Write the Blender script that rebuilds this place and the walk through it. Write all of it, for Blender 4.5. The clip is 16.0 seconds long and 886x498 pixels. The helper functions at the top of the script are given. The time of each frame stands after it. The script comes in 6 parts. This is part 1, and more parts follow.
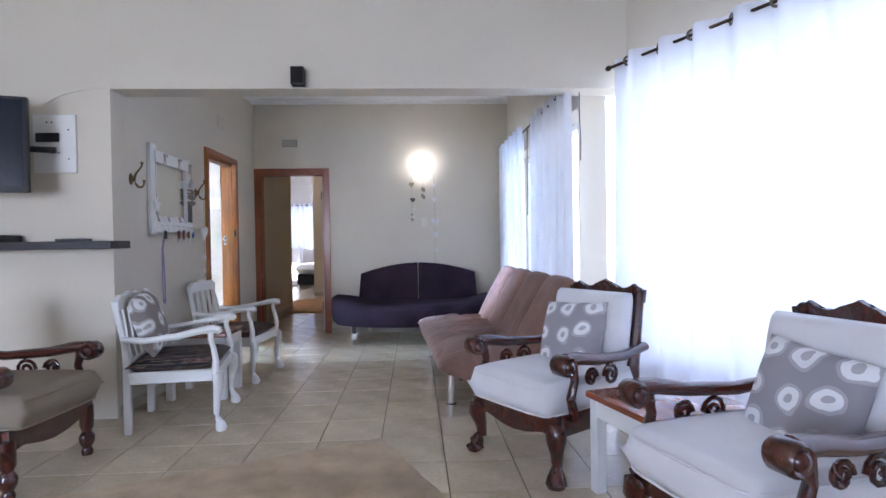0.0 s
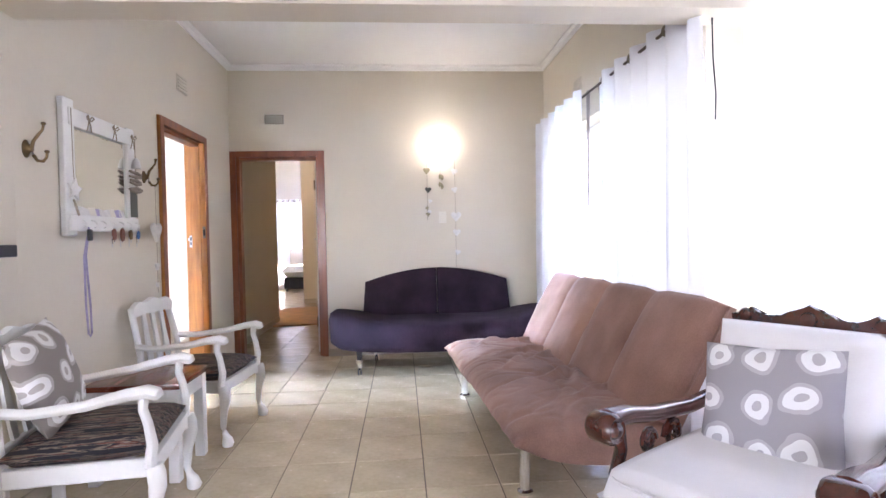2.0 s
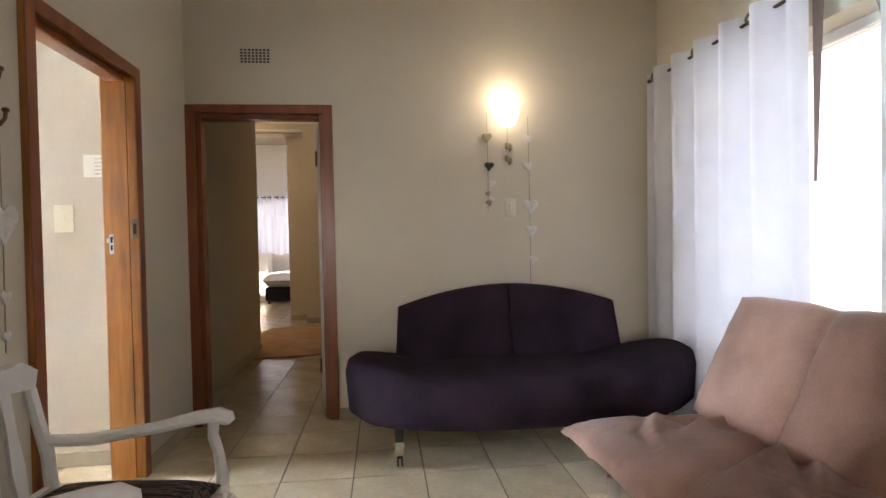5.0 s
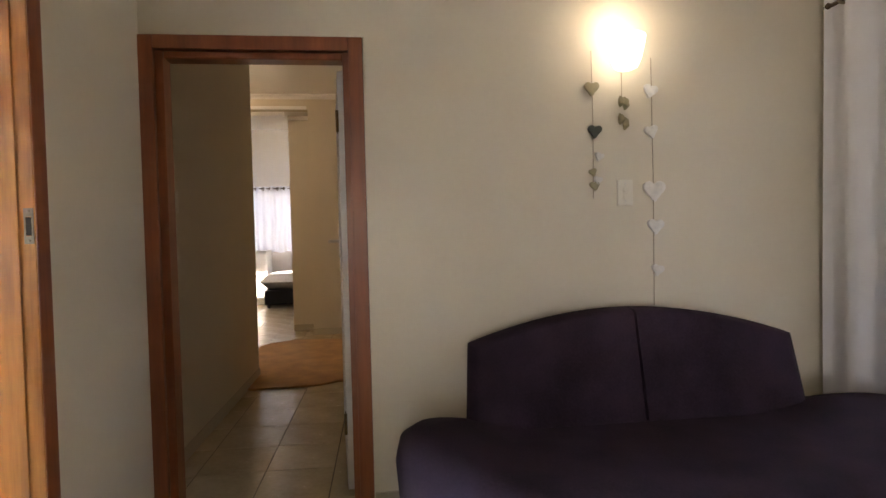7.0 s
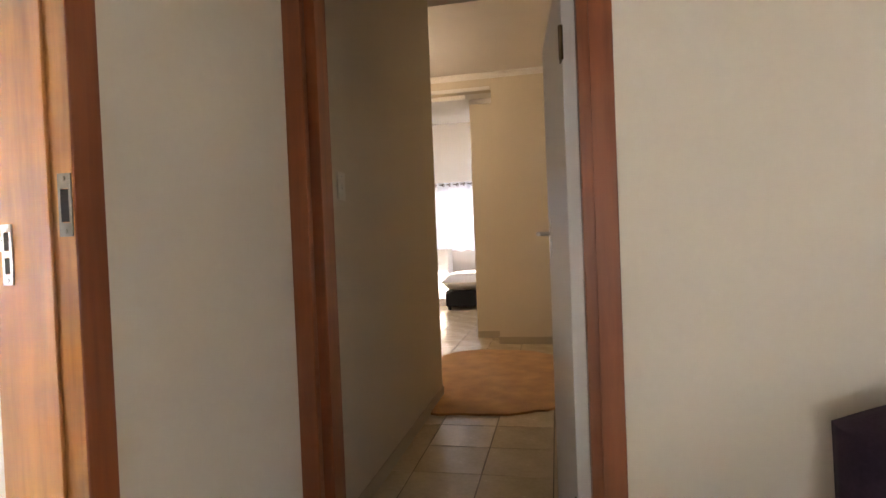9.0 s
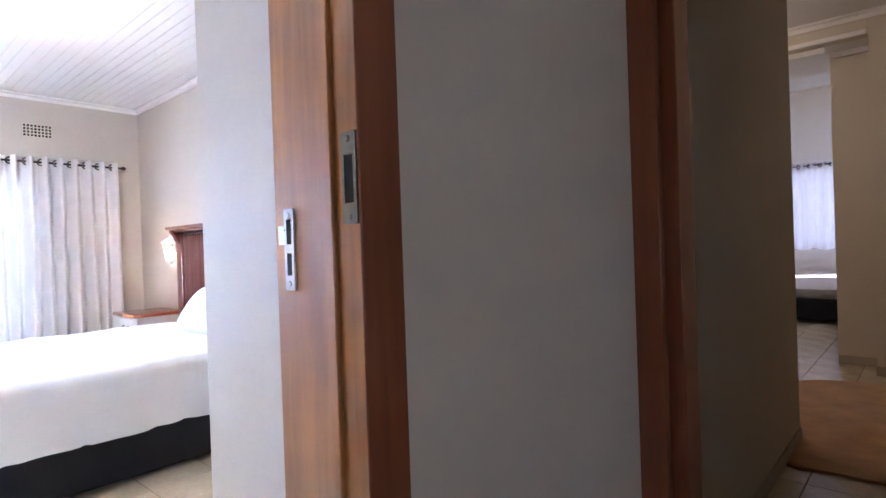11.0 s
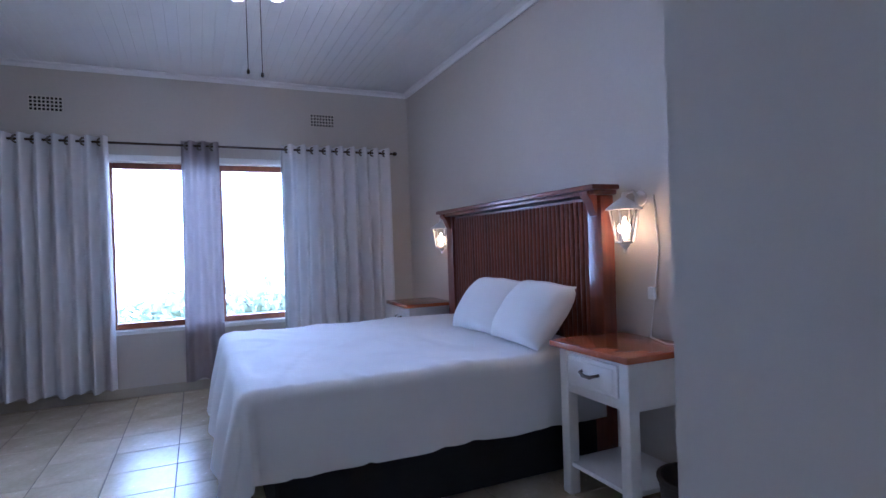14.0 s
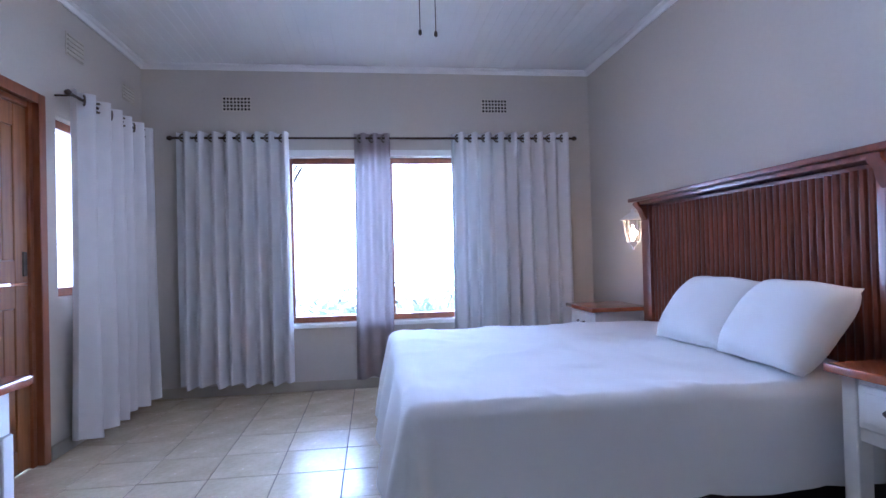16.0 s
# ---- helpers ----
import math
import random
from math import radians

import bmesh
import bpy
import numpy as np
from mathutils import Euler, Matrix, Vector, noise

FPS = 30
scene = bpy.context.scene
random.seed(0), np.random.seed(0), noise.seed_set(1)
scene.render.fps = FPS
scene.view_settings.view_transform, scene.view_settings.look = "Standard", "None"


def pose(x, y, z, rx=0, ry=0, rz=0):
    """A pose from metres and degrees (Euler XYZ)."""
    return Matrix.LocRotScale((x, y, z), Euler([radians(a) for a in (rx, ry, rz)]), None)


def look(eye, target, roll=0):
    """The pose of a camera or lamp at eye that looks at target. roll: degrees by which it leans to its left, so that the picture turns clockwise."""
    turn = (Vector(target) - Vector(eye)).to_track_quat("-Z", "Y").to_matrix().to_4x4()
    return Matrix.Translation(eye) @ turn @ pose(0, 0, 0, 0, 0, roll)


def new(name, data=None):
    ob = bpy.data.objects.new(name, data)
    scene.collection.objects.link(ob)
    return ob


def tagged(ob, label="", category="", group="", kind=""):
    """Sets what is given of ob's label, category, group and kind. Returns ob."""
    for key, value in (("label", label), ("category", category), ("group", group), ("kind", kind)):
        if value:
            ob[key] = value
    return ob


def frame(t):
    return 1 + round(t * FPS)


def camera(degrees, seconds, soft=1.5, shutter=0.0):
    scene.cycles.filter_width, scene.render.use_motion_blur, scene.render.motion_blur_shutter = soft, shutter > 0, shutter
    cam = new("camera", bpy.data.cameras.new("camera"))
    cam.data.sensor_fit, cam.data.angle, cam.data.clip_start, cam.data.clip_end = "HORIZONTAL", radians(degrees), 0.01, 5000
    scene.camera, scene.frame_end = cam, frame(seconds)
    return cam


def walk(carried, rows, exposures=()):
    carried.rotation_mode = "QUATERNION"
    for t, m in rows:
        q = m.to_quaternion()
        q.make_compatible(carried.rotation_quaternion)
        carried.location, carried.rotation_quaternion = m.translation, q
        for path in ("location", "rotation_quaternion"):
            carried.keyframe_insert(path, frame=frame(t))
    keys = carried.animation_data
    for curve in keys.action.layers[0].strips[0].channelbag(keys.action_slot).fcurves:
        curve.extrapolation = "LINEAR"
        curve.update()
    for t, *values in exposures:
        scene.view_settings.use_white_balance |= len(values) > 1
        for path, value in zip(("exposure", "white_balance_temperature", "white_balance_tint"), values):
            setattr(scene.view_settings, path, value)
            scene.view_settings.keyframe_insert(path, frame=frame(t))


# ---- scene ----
cam = camera(77.8, 16.0)
PATH = [
    (0, (0.225, -0.314, 1.149), (0.326, 1.683, 1.118), -0.9),
    (0.5, (0.147, 0.03, 1.154), (0.263, 2.026, 1.112), -1.0),
    (1, (0.066, 0.369, 1.174), (0.197, 2.364, 1.13), -1.1),
    (1.5, (-0.004, 0.717, 1.188), (0.138, 2.711, 1.145), -1.2),
    (2, (-0.077, 1.033, 1.17), (0.072, 3.027, 1.131), -1.2),
    (2.5, (-0.166, 1.337, 1.183), (-0.011, 3.331, 1.143), -1.2),
    (3, (-0.247, 1.672, 1.179), (-0.076, 3.664, 1.143), -1.2),
    (3.5, (-0.316, 1.978, 1.165), (-0.131, 3.969, 1.131), -1.2),
    (4, (-0.395, 2.3, 1.165), (-0.199, 4.291, 1.141), -1.2),
    (6.5, (-0.715, 3.918, 1.196), (-0.475, 5.903, 1.149), -1.4),
    (7, (-0.777, 4.213, 1.21), (-0.556, 6.2, 1.159), -1.4),
    (7.5, (-0.796, 4.518, 1.198), (-0.626, 6.511, 1.148), -1.5),
    (8, (-0.835, 4.768, 1.2), (-0.834, 6.768, 1.151), -1.7),
    (8.5, (-0.92, 4.981, 1.197), (-1.116, 6.971, 1.153), -2.1),
    (9, (-1.0, 5.145, 1.185), (-1.406, 7.103, 1.149), -2.3),
    (9.5, (-1.051, 5.287, 1.194), (-1.774, 7.152, 1.17), -2.3),
    (10, (-1.114, 5.36, 1.185), (-2.096, 7.103, 1.17), -2.4),
    (12.5, (-1.689, 5.636, 1.19), (-3.322, 6.79, 1.166), -1.3),
    (13, (-1.855, 5.635, 1.195), (-3.558, 6.683, 1.169), -1.5),
    (13.5, (-2.022, 5.657, 1.187), (-3.786, 6.6, 1.165), -1.7),
    (14, (-2.206, 5.689, 1.152), (-4.03, 6.508, 1.142), -1.9),
    (14.5, (-2.324, 5.711, 1.13), (-4.208, 6.384, 1.129), -1.7),
    (15, (-2.44, 5.784, 1.134), (-4.377, 6.281, 1.134), -1.6),
    (15.5, (-2.57, 5.808, 1.132), (-4.538, 6.162, 1.132), -1.5),
    (16, (-2.716, 5.722, 1.081), (-4.7, 5.979, 1.106), -1.5),
]
EXPOSURES = [(0.0, 2.85, 5300, 24), (1.0, 3.35, 5700, 27), (2.0, 3.65, 5950, 28), (3.0, 3.25, 6300, 24), (4.0, 2.55, 6800, 24), (6.5, 2.4, 7300, 23), (7.0, 2.5, 7300, 23), (8.0, 2.95, 7400, 23), (9.5, 3.1, 6800, 27), (10.2, 2.95, 6250, 31), (12.3, 0.55, 4950, 30), (13.0, 0.2, 4900, 32), (13.5, -0.1, 4800, 33), (14.5, -0.1, 4800, 34), (16.0, 0.4, 4850, 34)]
walk(cam, [(t, look(eye, target, roll)) for t, eye, target, roll in PATH], EXPOSURES)


# ---- world, sun and large lights ----
world = bpy.data.worlds.new("sky")
scene.world = world
world.use_nodes = True
wn = world.node_tree.nodes
sky = wn.new("ShaderNodeTexSky")
sky.sky_type, sky.sun_disc = "NISHITA", False
sky.sun_elevation, sky.sun_rotation = radians(48), radians(180)
world.node_tree.links.new(sky.outputs[0], wn["Background"].inputs[0])
wn["Background"].inputs[1].default_value = 0.15

sun = new("sun", bpy.data.lights.new("sun", "SUN"))
sun.data.energy, sun.data.angle, sun.data.color = 4.5, radians(0.5), (1.0, 0.95, 0.86)
sun.matrix_world = look((0.0, -7, 8), (0, 0, 0))


def window_light(name, eye, target, w, h, watts, color):
    ob = new(name, bpy.data.lights.new(name, "AREA"))
    ob.data.shape, ob.data.size, ob.data.size_y, ob.data.energy, ob.data.color = "RECTANGLE", w, h, watts, color
    ob.matrix_world = look(eye, target)
    return ob


DAY = (0.84, 0.92, 1.0)
window_light("lounge_window_light", (1.655, 4.95, 1.25), (0, 4.95, 1.2), 2.4, 1.65, 1.3, DAY)
window_light("front_window_light", (2.66, 2.10, 1.3), (0.7, 1.25, 1.2), 3.2, 1.75, 24, DAY)
# fill lamp added at an unseen south opening to brighten the rooms
window_light("south_fill_light", (-2.95, -3.52, 1.3), (-2.5, 0.0, 1.3), 2.2, 1.7, 16, DAY)
window_light("far_bedroom_window_light", (-2.9, 15.43, 1.55), (-2.9, 12, 1.3), 1.5, 1.1, 3.2, DAY)


# ---- mesh helpers ----
def box(bm, lo, hi, bevel=0.0, m=None, seg=1):
    made = bmesh.ops.create_cube(bm, size=1.0)["verts"]
    c = [(a + b) / 2 for a, b in zip(lo, hi)]
    s = [abs(b - a) for a, b in zip(lo, hi)]
    for v in made:
        v.co = Vector((c[0] + v.co.x * s[0], c[1] + v.co.y * s[1], c[2] + v.co.z * s[2]))
    if bevel:
        edges = list({e for v in made for e in v.link_edges})
        out = bmesh.ops.bevel(bm, geom=edges, offset=min(bevel, min(s) * 0.49), segments=seg, affect="EDGES", profile=0.6)
        made = list({v for f in out["faces"] for v in f.verts} | {v for v in made if v.is_valid})
    if m is not None:
        bmesh.ops.transform(bm, matrix=m, verts=made)
    return made


def tube(bm, pts, radii, seg=10, flat=1.0, caps=True):
    """A swept tube along points; flat squeezes its section across."""
    pts = [Vector(p) for p in pts]
    if not hasattr(radii, "__len__"):
        radii = [radii] * len(pts)
    rings = []
    ref = Vector((0, 0, 1))
    for i, p in enumerate(pts):
        d = (pts[min(i + 1, len(pts) - 1)] - pts[max(i - 1, 0)]).normalized()
        if abs(d.dot(ref)) > 0.95:
            side = d.cross(Vector((0, 1, 0))).normalized()
        else:
            side = d.cross(ref).normalized()
        up = side.cross(d).normalized()
        r = radii[i]
        rings.append([bm.verts.new(p + side * math.cos(a) * r * flat + up * math.sin(a) * r)
                      for a in (2 * math.pi * k / seg for k in range(seg))])
    for a, b in zip(rings, rings[1:]):
        for k in range(seg):
            bm.faces.new((a[k], a[(k + 1) % seg], b[(k + 1) % seg], b[k]))
    if caps:
        bm.faces.new(list(reversed(rings[0])))
        bm.faces.new(rings[-1])


def lathe(bm, profile, at=(0, 0, 0), seg=16, m=None):
    """profile: (radius, z) from bottom to top."""
    rings = []
    for r, z in profile:
        rings.append([bm.verts.new(Vector((at[0] + r * math.cos(a), at[1] + r * math.sin(a), at[2] + z)))
                      for a in (2 * math.pi * k / seg for k in range(seg))])
    for a, b in zip(rings, rings[1:]):
        for k in range(seg):
            bm.faces.new((a[k], a[(k + 1) % seg], b[(k + 1) % seg], b[k]))
    bm.faces.new(list(reversed(rings[0])))
    bm.faces.new(rings[-1])
    if m is not None:
        bmesh.ops.transform(bm, matrix=m, verts=[v for r in rings for v in r])


def slab(bm, outline, lo, hi, axis="z", bevel=0.0):
    """An outline of 2D points made solid between lo and hi along an axis."""
    def at(p, h):
        return {"z": (p[0], p[1], h), "y": (p[0], h, p[1]), "x": (h, p[0], p[1])}[axis]
    a = [bm.verts.new(at(p, lo)) for p in outline]
    b = [bm.verts.new(at(p, hi)) for p in outline]
    n = len(a)
    faces = [bm.faces.new(list(reversed(a))), bm.faces.new(b)]
    for k in range(n):
        faces.append(bm.faces.new((a[k], a[(k + 1) % n], b[(k + 1) % n], b[k])))
    if bevel:
        rim = [e for f in faces[:2] for e in f.edges]
        bmesh.ops.bevel(bm, geom=rim, offset=bevel, segments=2, affect="EDGES", profile=0.6)


def cushion(bm, w, d, h, puff=0.25, n=12, m=None, pinch=0.0):
    """A soft cushion: w by d by h, centred, with rounded and slightly sunken edges."""
    top = {}
    made = []
    for sgn in (1, -1):
        for i in range(n + 1):
            for j in range(n + 1):
                u, v = 2 * i / n - 1, 2 * j / n - 1
                edge = i in (0, n) or j in (0, n)
                if sgn < 0 and edge:
                    continue
                k = (1 - abs(u) ** 3.0) * (1 - abs(v) ** 3.0)
                z = sgn * h / 2 * (k ** puff if k > 0 else 0)
                shrink = 1 - pinch * (1 - abs(u * v)) * (abs(u) ** 8 + abs(v) ** 8) * 0.5
                vert = bm.verts.new((u * w / 2 * shrink, v * d / 2 * shrink, z))
                top[sgn, i, j] = vert
                if edge:
                    top[-sgn, i, j] = vert
                made.append(vert)
    for sgn in (1, -1):
        for i in range(n):
            for j in range(n):
                q = [top[sgn, i, j], top[sgn, i + 1, j], top[sgn, i + 1, j + 1], top[sgn, i, j + 1]]
                bm.faces.new(q if sgn > 0 else q[::-1])
    if m is not None:
        bmesh.ops.transform(bm, matrix=m, verts=made)
    return made


def mesh_of(name, bm, material, smooth=40):
    bmesh.ops.recalc_face_normals(bm, faces=bm.faces)
    me = bpy.data.meshes.new(name)
    bm.to_mesh(me)
    bm.free()
    if smooth:
        me.polygons.foreach_set("use_smooth", [True] * len(me.polygons))
        me.set_sharp_from_angle(angle=radians(smooth))
    me.materials.append(material)
    return me


def part(name, bm, material, parent=None, label="", smooth=40):
    ob = new(name, mesh_of(name, bm, material, smooth))
    if parent is not None:
        ob.parent = parent
    if label:
        ob["label"] = label
    return ob


def thing(name, label, category, m=None, group=""):
    ob = new(name)
    ob.empty_display_size = 0.1
    if m is not None:
        ob.matrix_world = m
    return tagged(ob, label, category, group)


def structure(name, bm, material, label, category, smooth=0):
    return tagged(part(name, bm, material, None, "", smooth), label, category, "", "structure")


# ---- materials ----
def material(name, color, rough=0.6, metal=0.0, spread=0.08, scale=6.0, bump=0.02, fine=60.0, stretch=(1, 1, 1), vary=0.0, coat=0.0, sheen=0.0, second=None):
    """Colour with broad and fine variation, fine relief and uneven gloss; vary: object by object."""
    mat = bpy.data.materials.new(name)
    mat.use_nodes = True
    nt = mat.node_tree
    n, link = nt.nodes, nt.links.new
    bsdf = n["Principled BSDF"]
    tex = n.new("ShaderNodeTexCoord")
    mp = n.new("ShaderNodeMapping")
    mp.inputs["Scale"].default_value = stretch
    link(tex.outputs["Object"], mp.inputs[0])
    broad, grain = n.new("ShaderNodeTexNoise"), n.new("ShaderNodeTexNoise")
    broad.inputs["Scale"].default_value, broad.inputs["Detail"].default_value = scale, 4
    grain.inputs["Scale"].default_value, grain.inputs["Detail"].default_value = fine, 3
    link(mp.outputs[0], broad.inputs[0]), link(mp.outputs[0], grain.inputs[0])
    add = n.new("ShaderNodeMath")
    add.operation = "MULTIPLY_ADD"
    link(grain.outputs[0], add.inputs[0])
    add.inputs[1].default_value = 0.35
    link(broad.outputs[0], add.inputs[2])
    fac = add.outputs[0]
    if vary:
        info = n.new("ShaderNodeObjectInfo")
        more = n.new("ShaderNodeMath")
        more.operation = "MULTIPLY_ADD"
        link(info.outputs["Random"], more.inputs[0])
        more.inputs[1].default_value = vary
        link(fac, more.inputs[2])
        fac = more.outputs[0]
    ramp = n.new("ShaderNodeValToRGB")
    lo = [max(c * (1 - spread), 0) for c in color]
    hi = [min(c * (1 + spread), 1) for c in (second or color)]
    ramp.color_ramp.elements[0].position, ramp.color_ramp.elements[1].position = 0.38, 0.95 + vary * 0.5
    ramp.color_ramp.elements[0].color, ramp.color_ramp.elements[1].color = (*lo, 1), (*hi, 1)
    link(fac, ramp.inputs[0])
    link(ramp.outputs[0], bsdf.inputs["Base Color"])
    gloss = n.new("ShaderNodeMapRange")
    gloss.inputs["To Min"].default_value, gloss.inputs["To Max"].default_value = max(rough - 0.08, 0.02), min(rough + 0.1, 1)
    link(broad.outputs[0], gloss.inputs[0])
    link(gloss.outputs[0], bsdf.inputs["Roughness"])
    bsdf.inputs["Metallic"].default_value = metal
    bsdf.inputs["Coat Weight"].default_value = coat
    bsdf.inputs["Coat Roughness"].default_value = 0.15
    bsdf.inputs["Sheen Weight"].default_value = sheen
    if bump:
        b = n.new("ShaderNodeBump")
        b.inputs["Strength"].default_value, b.inputs["Distance"].default_value = 0.6, bump
        link(add.outputs[0], b.inputs["Height"])
        link(b.outputs[0], bsdf.inputs["Normal"])
    return mat


def wood(name, color, dark, rough=0.35, axis=2, coat=0.3, scale=1.0, vary=0.0):
    stretch = [9 * scale] * 3
    stretch[axis] = 0.7 * scale
    return material(name, dark, rough, 0, 0.1, 3.0, 0.0006, 14.0, stretch, vary, coat, 0.0, color)


def cloth_through(name, color, through_share=0.5, rough=0.9):
    """Curtain cloth that lets light through."""
    mat = material(name, color, rough, 0, 0.04, 8.0, 0.0006, 500.0)
    nt = mat.node_tree
    n, link = nt.nodes, nt.links.new
    thin = n.new("ShaderNodeBsdfTranslucent")
    thin.inputs[0].default_value = (*color, 1)
    mix = n.new("ShaderNodeMixShader")
    mix.inputs[0].default_value = through_share
    link(n["Principled BSDF"].outputs[0], mix.inputs[1])
    link(thin.outputs[0], mix.inputs[2])
    link(mix.outputs[0], n["Material Output"].inputs[0])
    return mat


def glow(name, color, strength):
    mat = bpy.data.materials.new(name)
    mat.use_nodes = True
    b = mat.node_tree.nodes["Principled BSDF"]
    b.inputs["Base Color"].default_value = (0.9, 0.88, 0.8, 1)
    b.inputs["Emission Color"].default_value = (*color, 1)
    b.inputs["Emission Strength"].default_value = strength
    return mat


TAUPE = material("taupe_bedroom_paint", (0.57, 0.52, 0.445), 0.6, 0, 0.05, 1.3, 0.0012, 45.0)
WALL = material("beige_wall_paint", (0.66, 0.60, 0.485), 0.55, 0, 0.04, 1.3, 0.0012, 45.0)
CEILING = material("white_ceiling_paint", (0.84, 0.83, 0.80), 0.7, 0, 0.03, 2.0, 0.001, 60.0)
CORNICE = material("white_cornice_paint", (0.86, 0.85, 0.82), 0.5, 0, 0.02, 3.0, 0.0)
TILE = material("beige_glazed_tile", (0.52, 0.43, 0.275), 0.24, 0, 0.10, 5.0, 0.0006, 40.0, (1, 1, 1), 0.25, 0.0, 0.0, (0.62, 0.525, 0.37))
TILE.node_tree.nodes["Principled BSDF"].inputs["Specular IOR Level"].default_value = 0.36
GROUT = material("dark_grout", (0.16, 0.13, 0.10), 0.9, 0, 0.15, 10.0, 0.001)
FRAME_WOOD = wood("red_brown_door_frame", (0.30, 0.09, 0.028), (0.17, 0.045, 0.015), 0.35, 2, 0.3, 0.6)
JAMB_WOOD = wood("orange_pine_jamb", (0.50, 0.20, 0.038), (0.30, 0.105, 0.02), 0.38, 2)
WHITE_PAINT = material("white_paint", (0.80, 0.79, 0.75), 0.42, 0, 0.05, 7.0, 0.0012, 70.0)
DOOR_PAINT = material("white_door_paint", (0.72, 0.70, 0.66), 0.40, 0, 0.03, 3.0, 0.0004)
CURTAIN = cloth_through("white_curtain_cloth", (0.80, 0.81, 0.85), 0.17)
STEEL = material("brushed_steel", (0.55, 0.55, 0.54), 0.28, 1.0, 0.1, 20.0, 0.0)
DARK_METAL = material("dark_bronze_metal", (0.08, 0.06, 0.045), 0.35, 1.0, 0.2, 20.0, 0.0)
PLASTIC = material("cream_switch_plastic", (0.74, 0.70, 0.60), 0.35, 0, 0.02, 20.0, 0.0)
DARK = material("black_plastic", (0.012, 0.012, 0.014), 0.4, 0, 0.2, 20.0, 0.0)
GLASS = bpy.data.materials.new("window_glass")
GLASS.use_nodes = True
GLASS.node_tree.nodes["Principled BSDF"].inputs["Transmission Weight"].default_value = 1.0
GLASS.node_tree.nodes["Principled BSDF"].inputs["Roughness"].default_value = 0.02
GLASS.node_tree.nodes["Principled BSDF"].inputs["IOR"].default_value = 1.05

# ---- plan ----
LX, RX, BACK, BEAM = -1.765, 1.42, 6.65, 3.42      # lounge: walls and the beam's front
HIGH = 2.925
HALL_HIGH = 2.985
THICK = 0.16
DOOR_TOP, FACE = 2.08, 0.09
BED_X, BED_N, BED_S, BED_HIGH = -7.35, 7.65, 3.93, 2.68
STUB_X, STUB_Y = -2.593, 6.10


def wall(name, label, lo, hi, holes=(), along="x"):
    """An upright wall between corners lo and hi, with rectangular holes (a0, a1, z0, z1) along its run."""
    bm = bmesh.new()
    i = 0 if along == "x" else 1
    cuts = sorted({lo[i], hi[i], *[h[0] for h in holes], *[h[1] for h in holes]})
    for a, b in zip(cuts, cuts[1:]):
        open_here = sorted([(h[2], h[3]) for h in holes if h[0] <= a + 1e-6 and h[1] >= b - 1e-6])
        z = lo[2]
        for z0, z1 in open_here + [(hi[2], hi[2])]:
            if z0 > z + 1e-6:
                p, q = [lo[0], lo[1], z], [hi[0], hi[1], z0]
                p[i], q[i] = a, b
                box(bm, p, q)
            z = z1
    bmesh.ops.remove_doubles(bm, verts=bm.verts, dist=1e-5)
    return structure(name, bm, TAUPE if "bedroom" in name else WALL, label, "wall")


# lounge and hall
wall("wall_west", "beige painted plaster wall with a doorway to the bedroom", (-1.91, BEAM + 0.16, 0), (LX, BACK, HIGH),
     [(5.02, 5.938, 0, DOOR_TOP)], "y")
wall("wall_north", "beige painted plaster wall with a doorway to the hall", (-1.91, BACK, 0), (1.62, BACK + THICK, HALL_HIGH),
     [(-1.77, -0.838, 0, DOOR_TOP)])
wall("wall_east", "beige painted plaster wall with a wide curtained window", (RX, BEAM + 0.2, 0), (RX + 0.2, BACK, HIGH),
     [(3.64, 6.2, 0.4, 2.1)], "y")
wall("wall_beam", "pale painted plaster wall above a wide opening", (LX + 0.0, BEAM, 2.18), (1.76, BEAM + 0.2, HIGH + 0.02))
wall("wall_television", "pale grey painted plaster wall behind the television", (-4.3, BEAM, 0), (LX - 0.0005, BEAM + 0.16, HIGH + 0.02))
wall("wall_hall_west", "beige painted plaster hall wall", (-2.04, BACK + THICK, 0), (-1.885, 9.2, HALL_HIGH))
wall("wall_hall_east", "beige painted plaster hall wall", (-0.74, BACK + THICK, 0), (-0.6, 11.2, HALL_HIGH))
wall("wall_hall_end", "beige painted plaster end wall of the hall", (-1.65, 11.2, 0), (-0.6, 11.58, HALL_HIGH))
wall("wall_hall_far", "beige painted plaster wall beside the far room", (-1.95, 11.58, 0), (-1.25, 11.73, HALL_HIGH))
wall("wall_hall_bulkhead", "beige painted plaster bulkhead under the hall ceiling", (-4.2, 11.2, 2.80), (-1.651, 11.3, HALL_HIGH))
wall("wall_hall_side", "beige painted plaster wall of the hall's side arm", (-4.2, 9.1, 0), (-2.04, 9.2, HALL_HIGH))
wall("wall_hall_side_end", "beige painted plaster wall of the hall's side arm", (-4.35, 9.1, 0), (-4.2, 15.5, 3.36), (), "y")
wall("wall_far_bedroom", "taupe painted far bedroom wall with a window", (-4.35, 15.4, 0), (-1.2, 15.55, 3.36), [(-3.7, -2.1, 0.95, 2.15)])
wall("wall_far_bedroom_side", "taupe painted far bedroom side wall", (-1.4, 11.73, 0), (-1.25, 15.4, 3.36), (), "y")

# front room
wall("wall_front_west", "pale grey painted wall of the front room", (-4.45, -3.5, 0), (-4.3, BEAM + 0.16, HIGH + 0.02), (), "y")
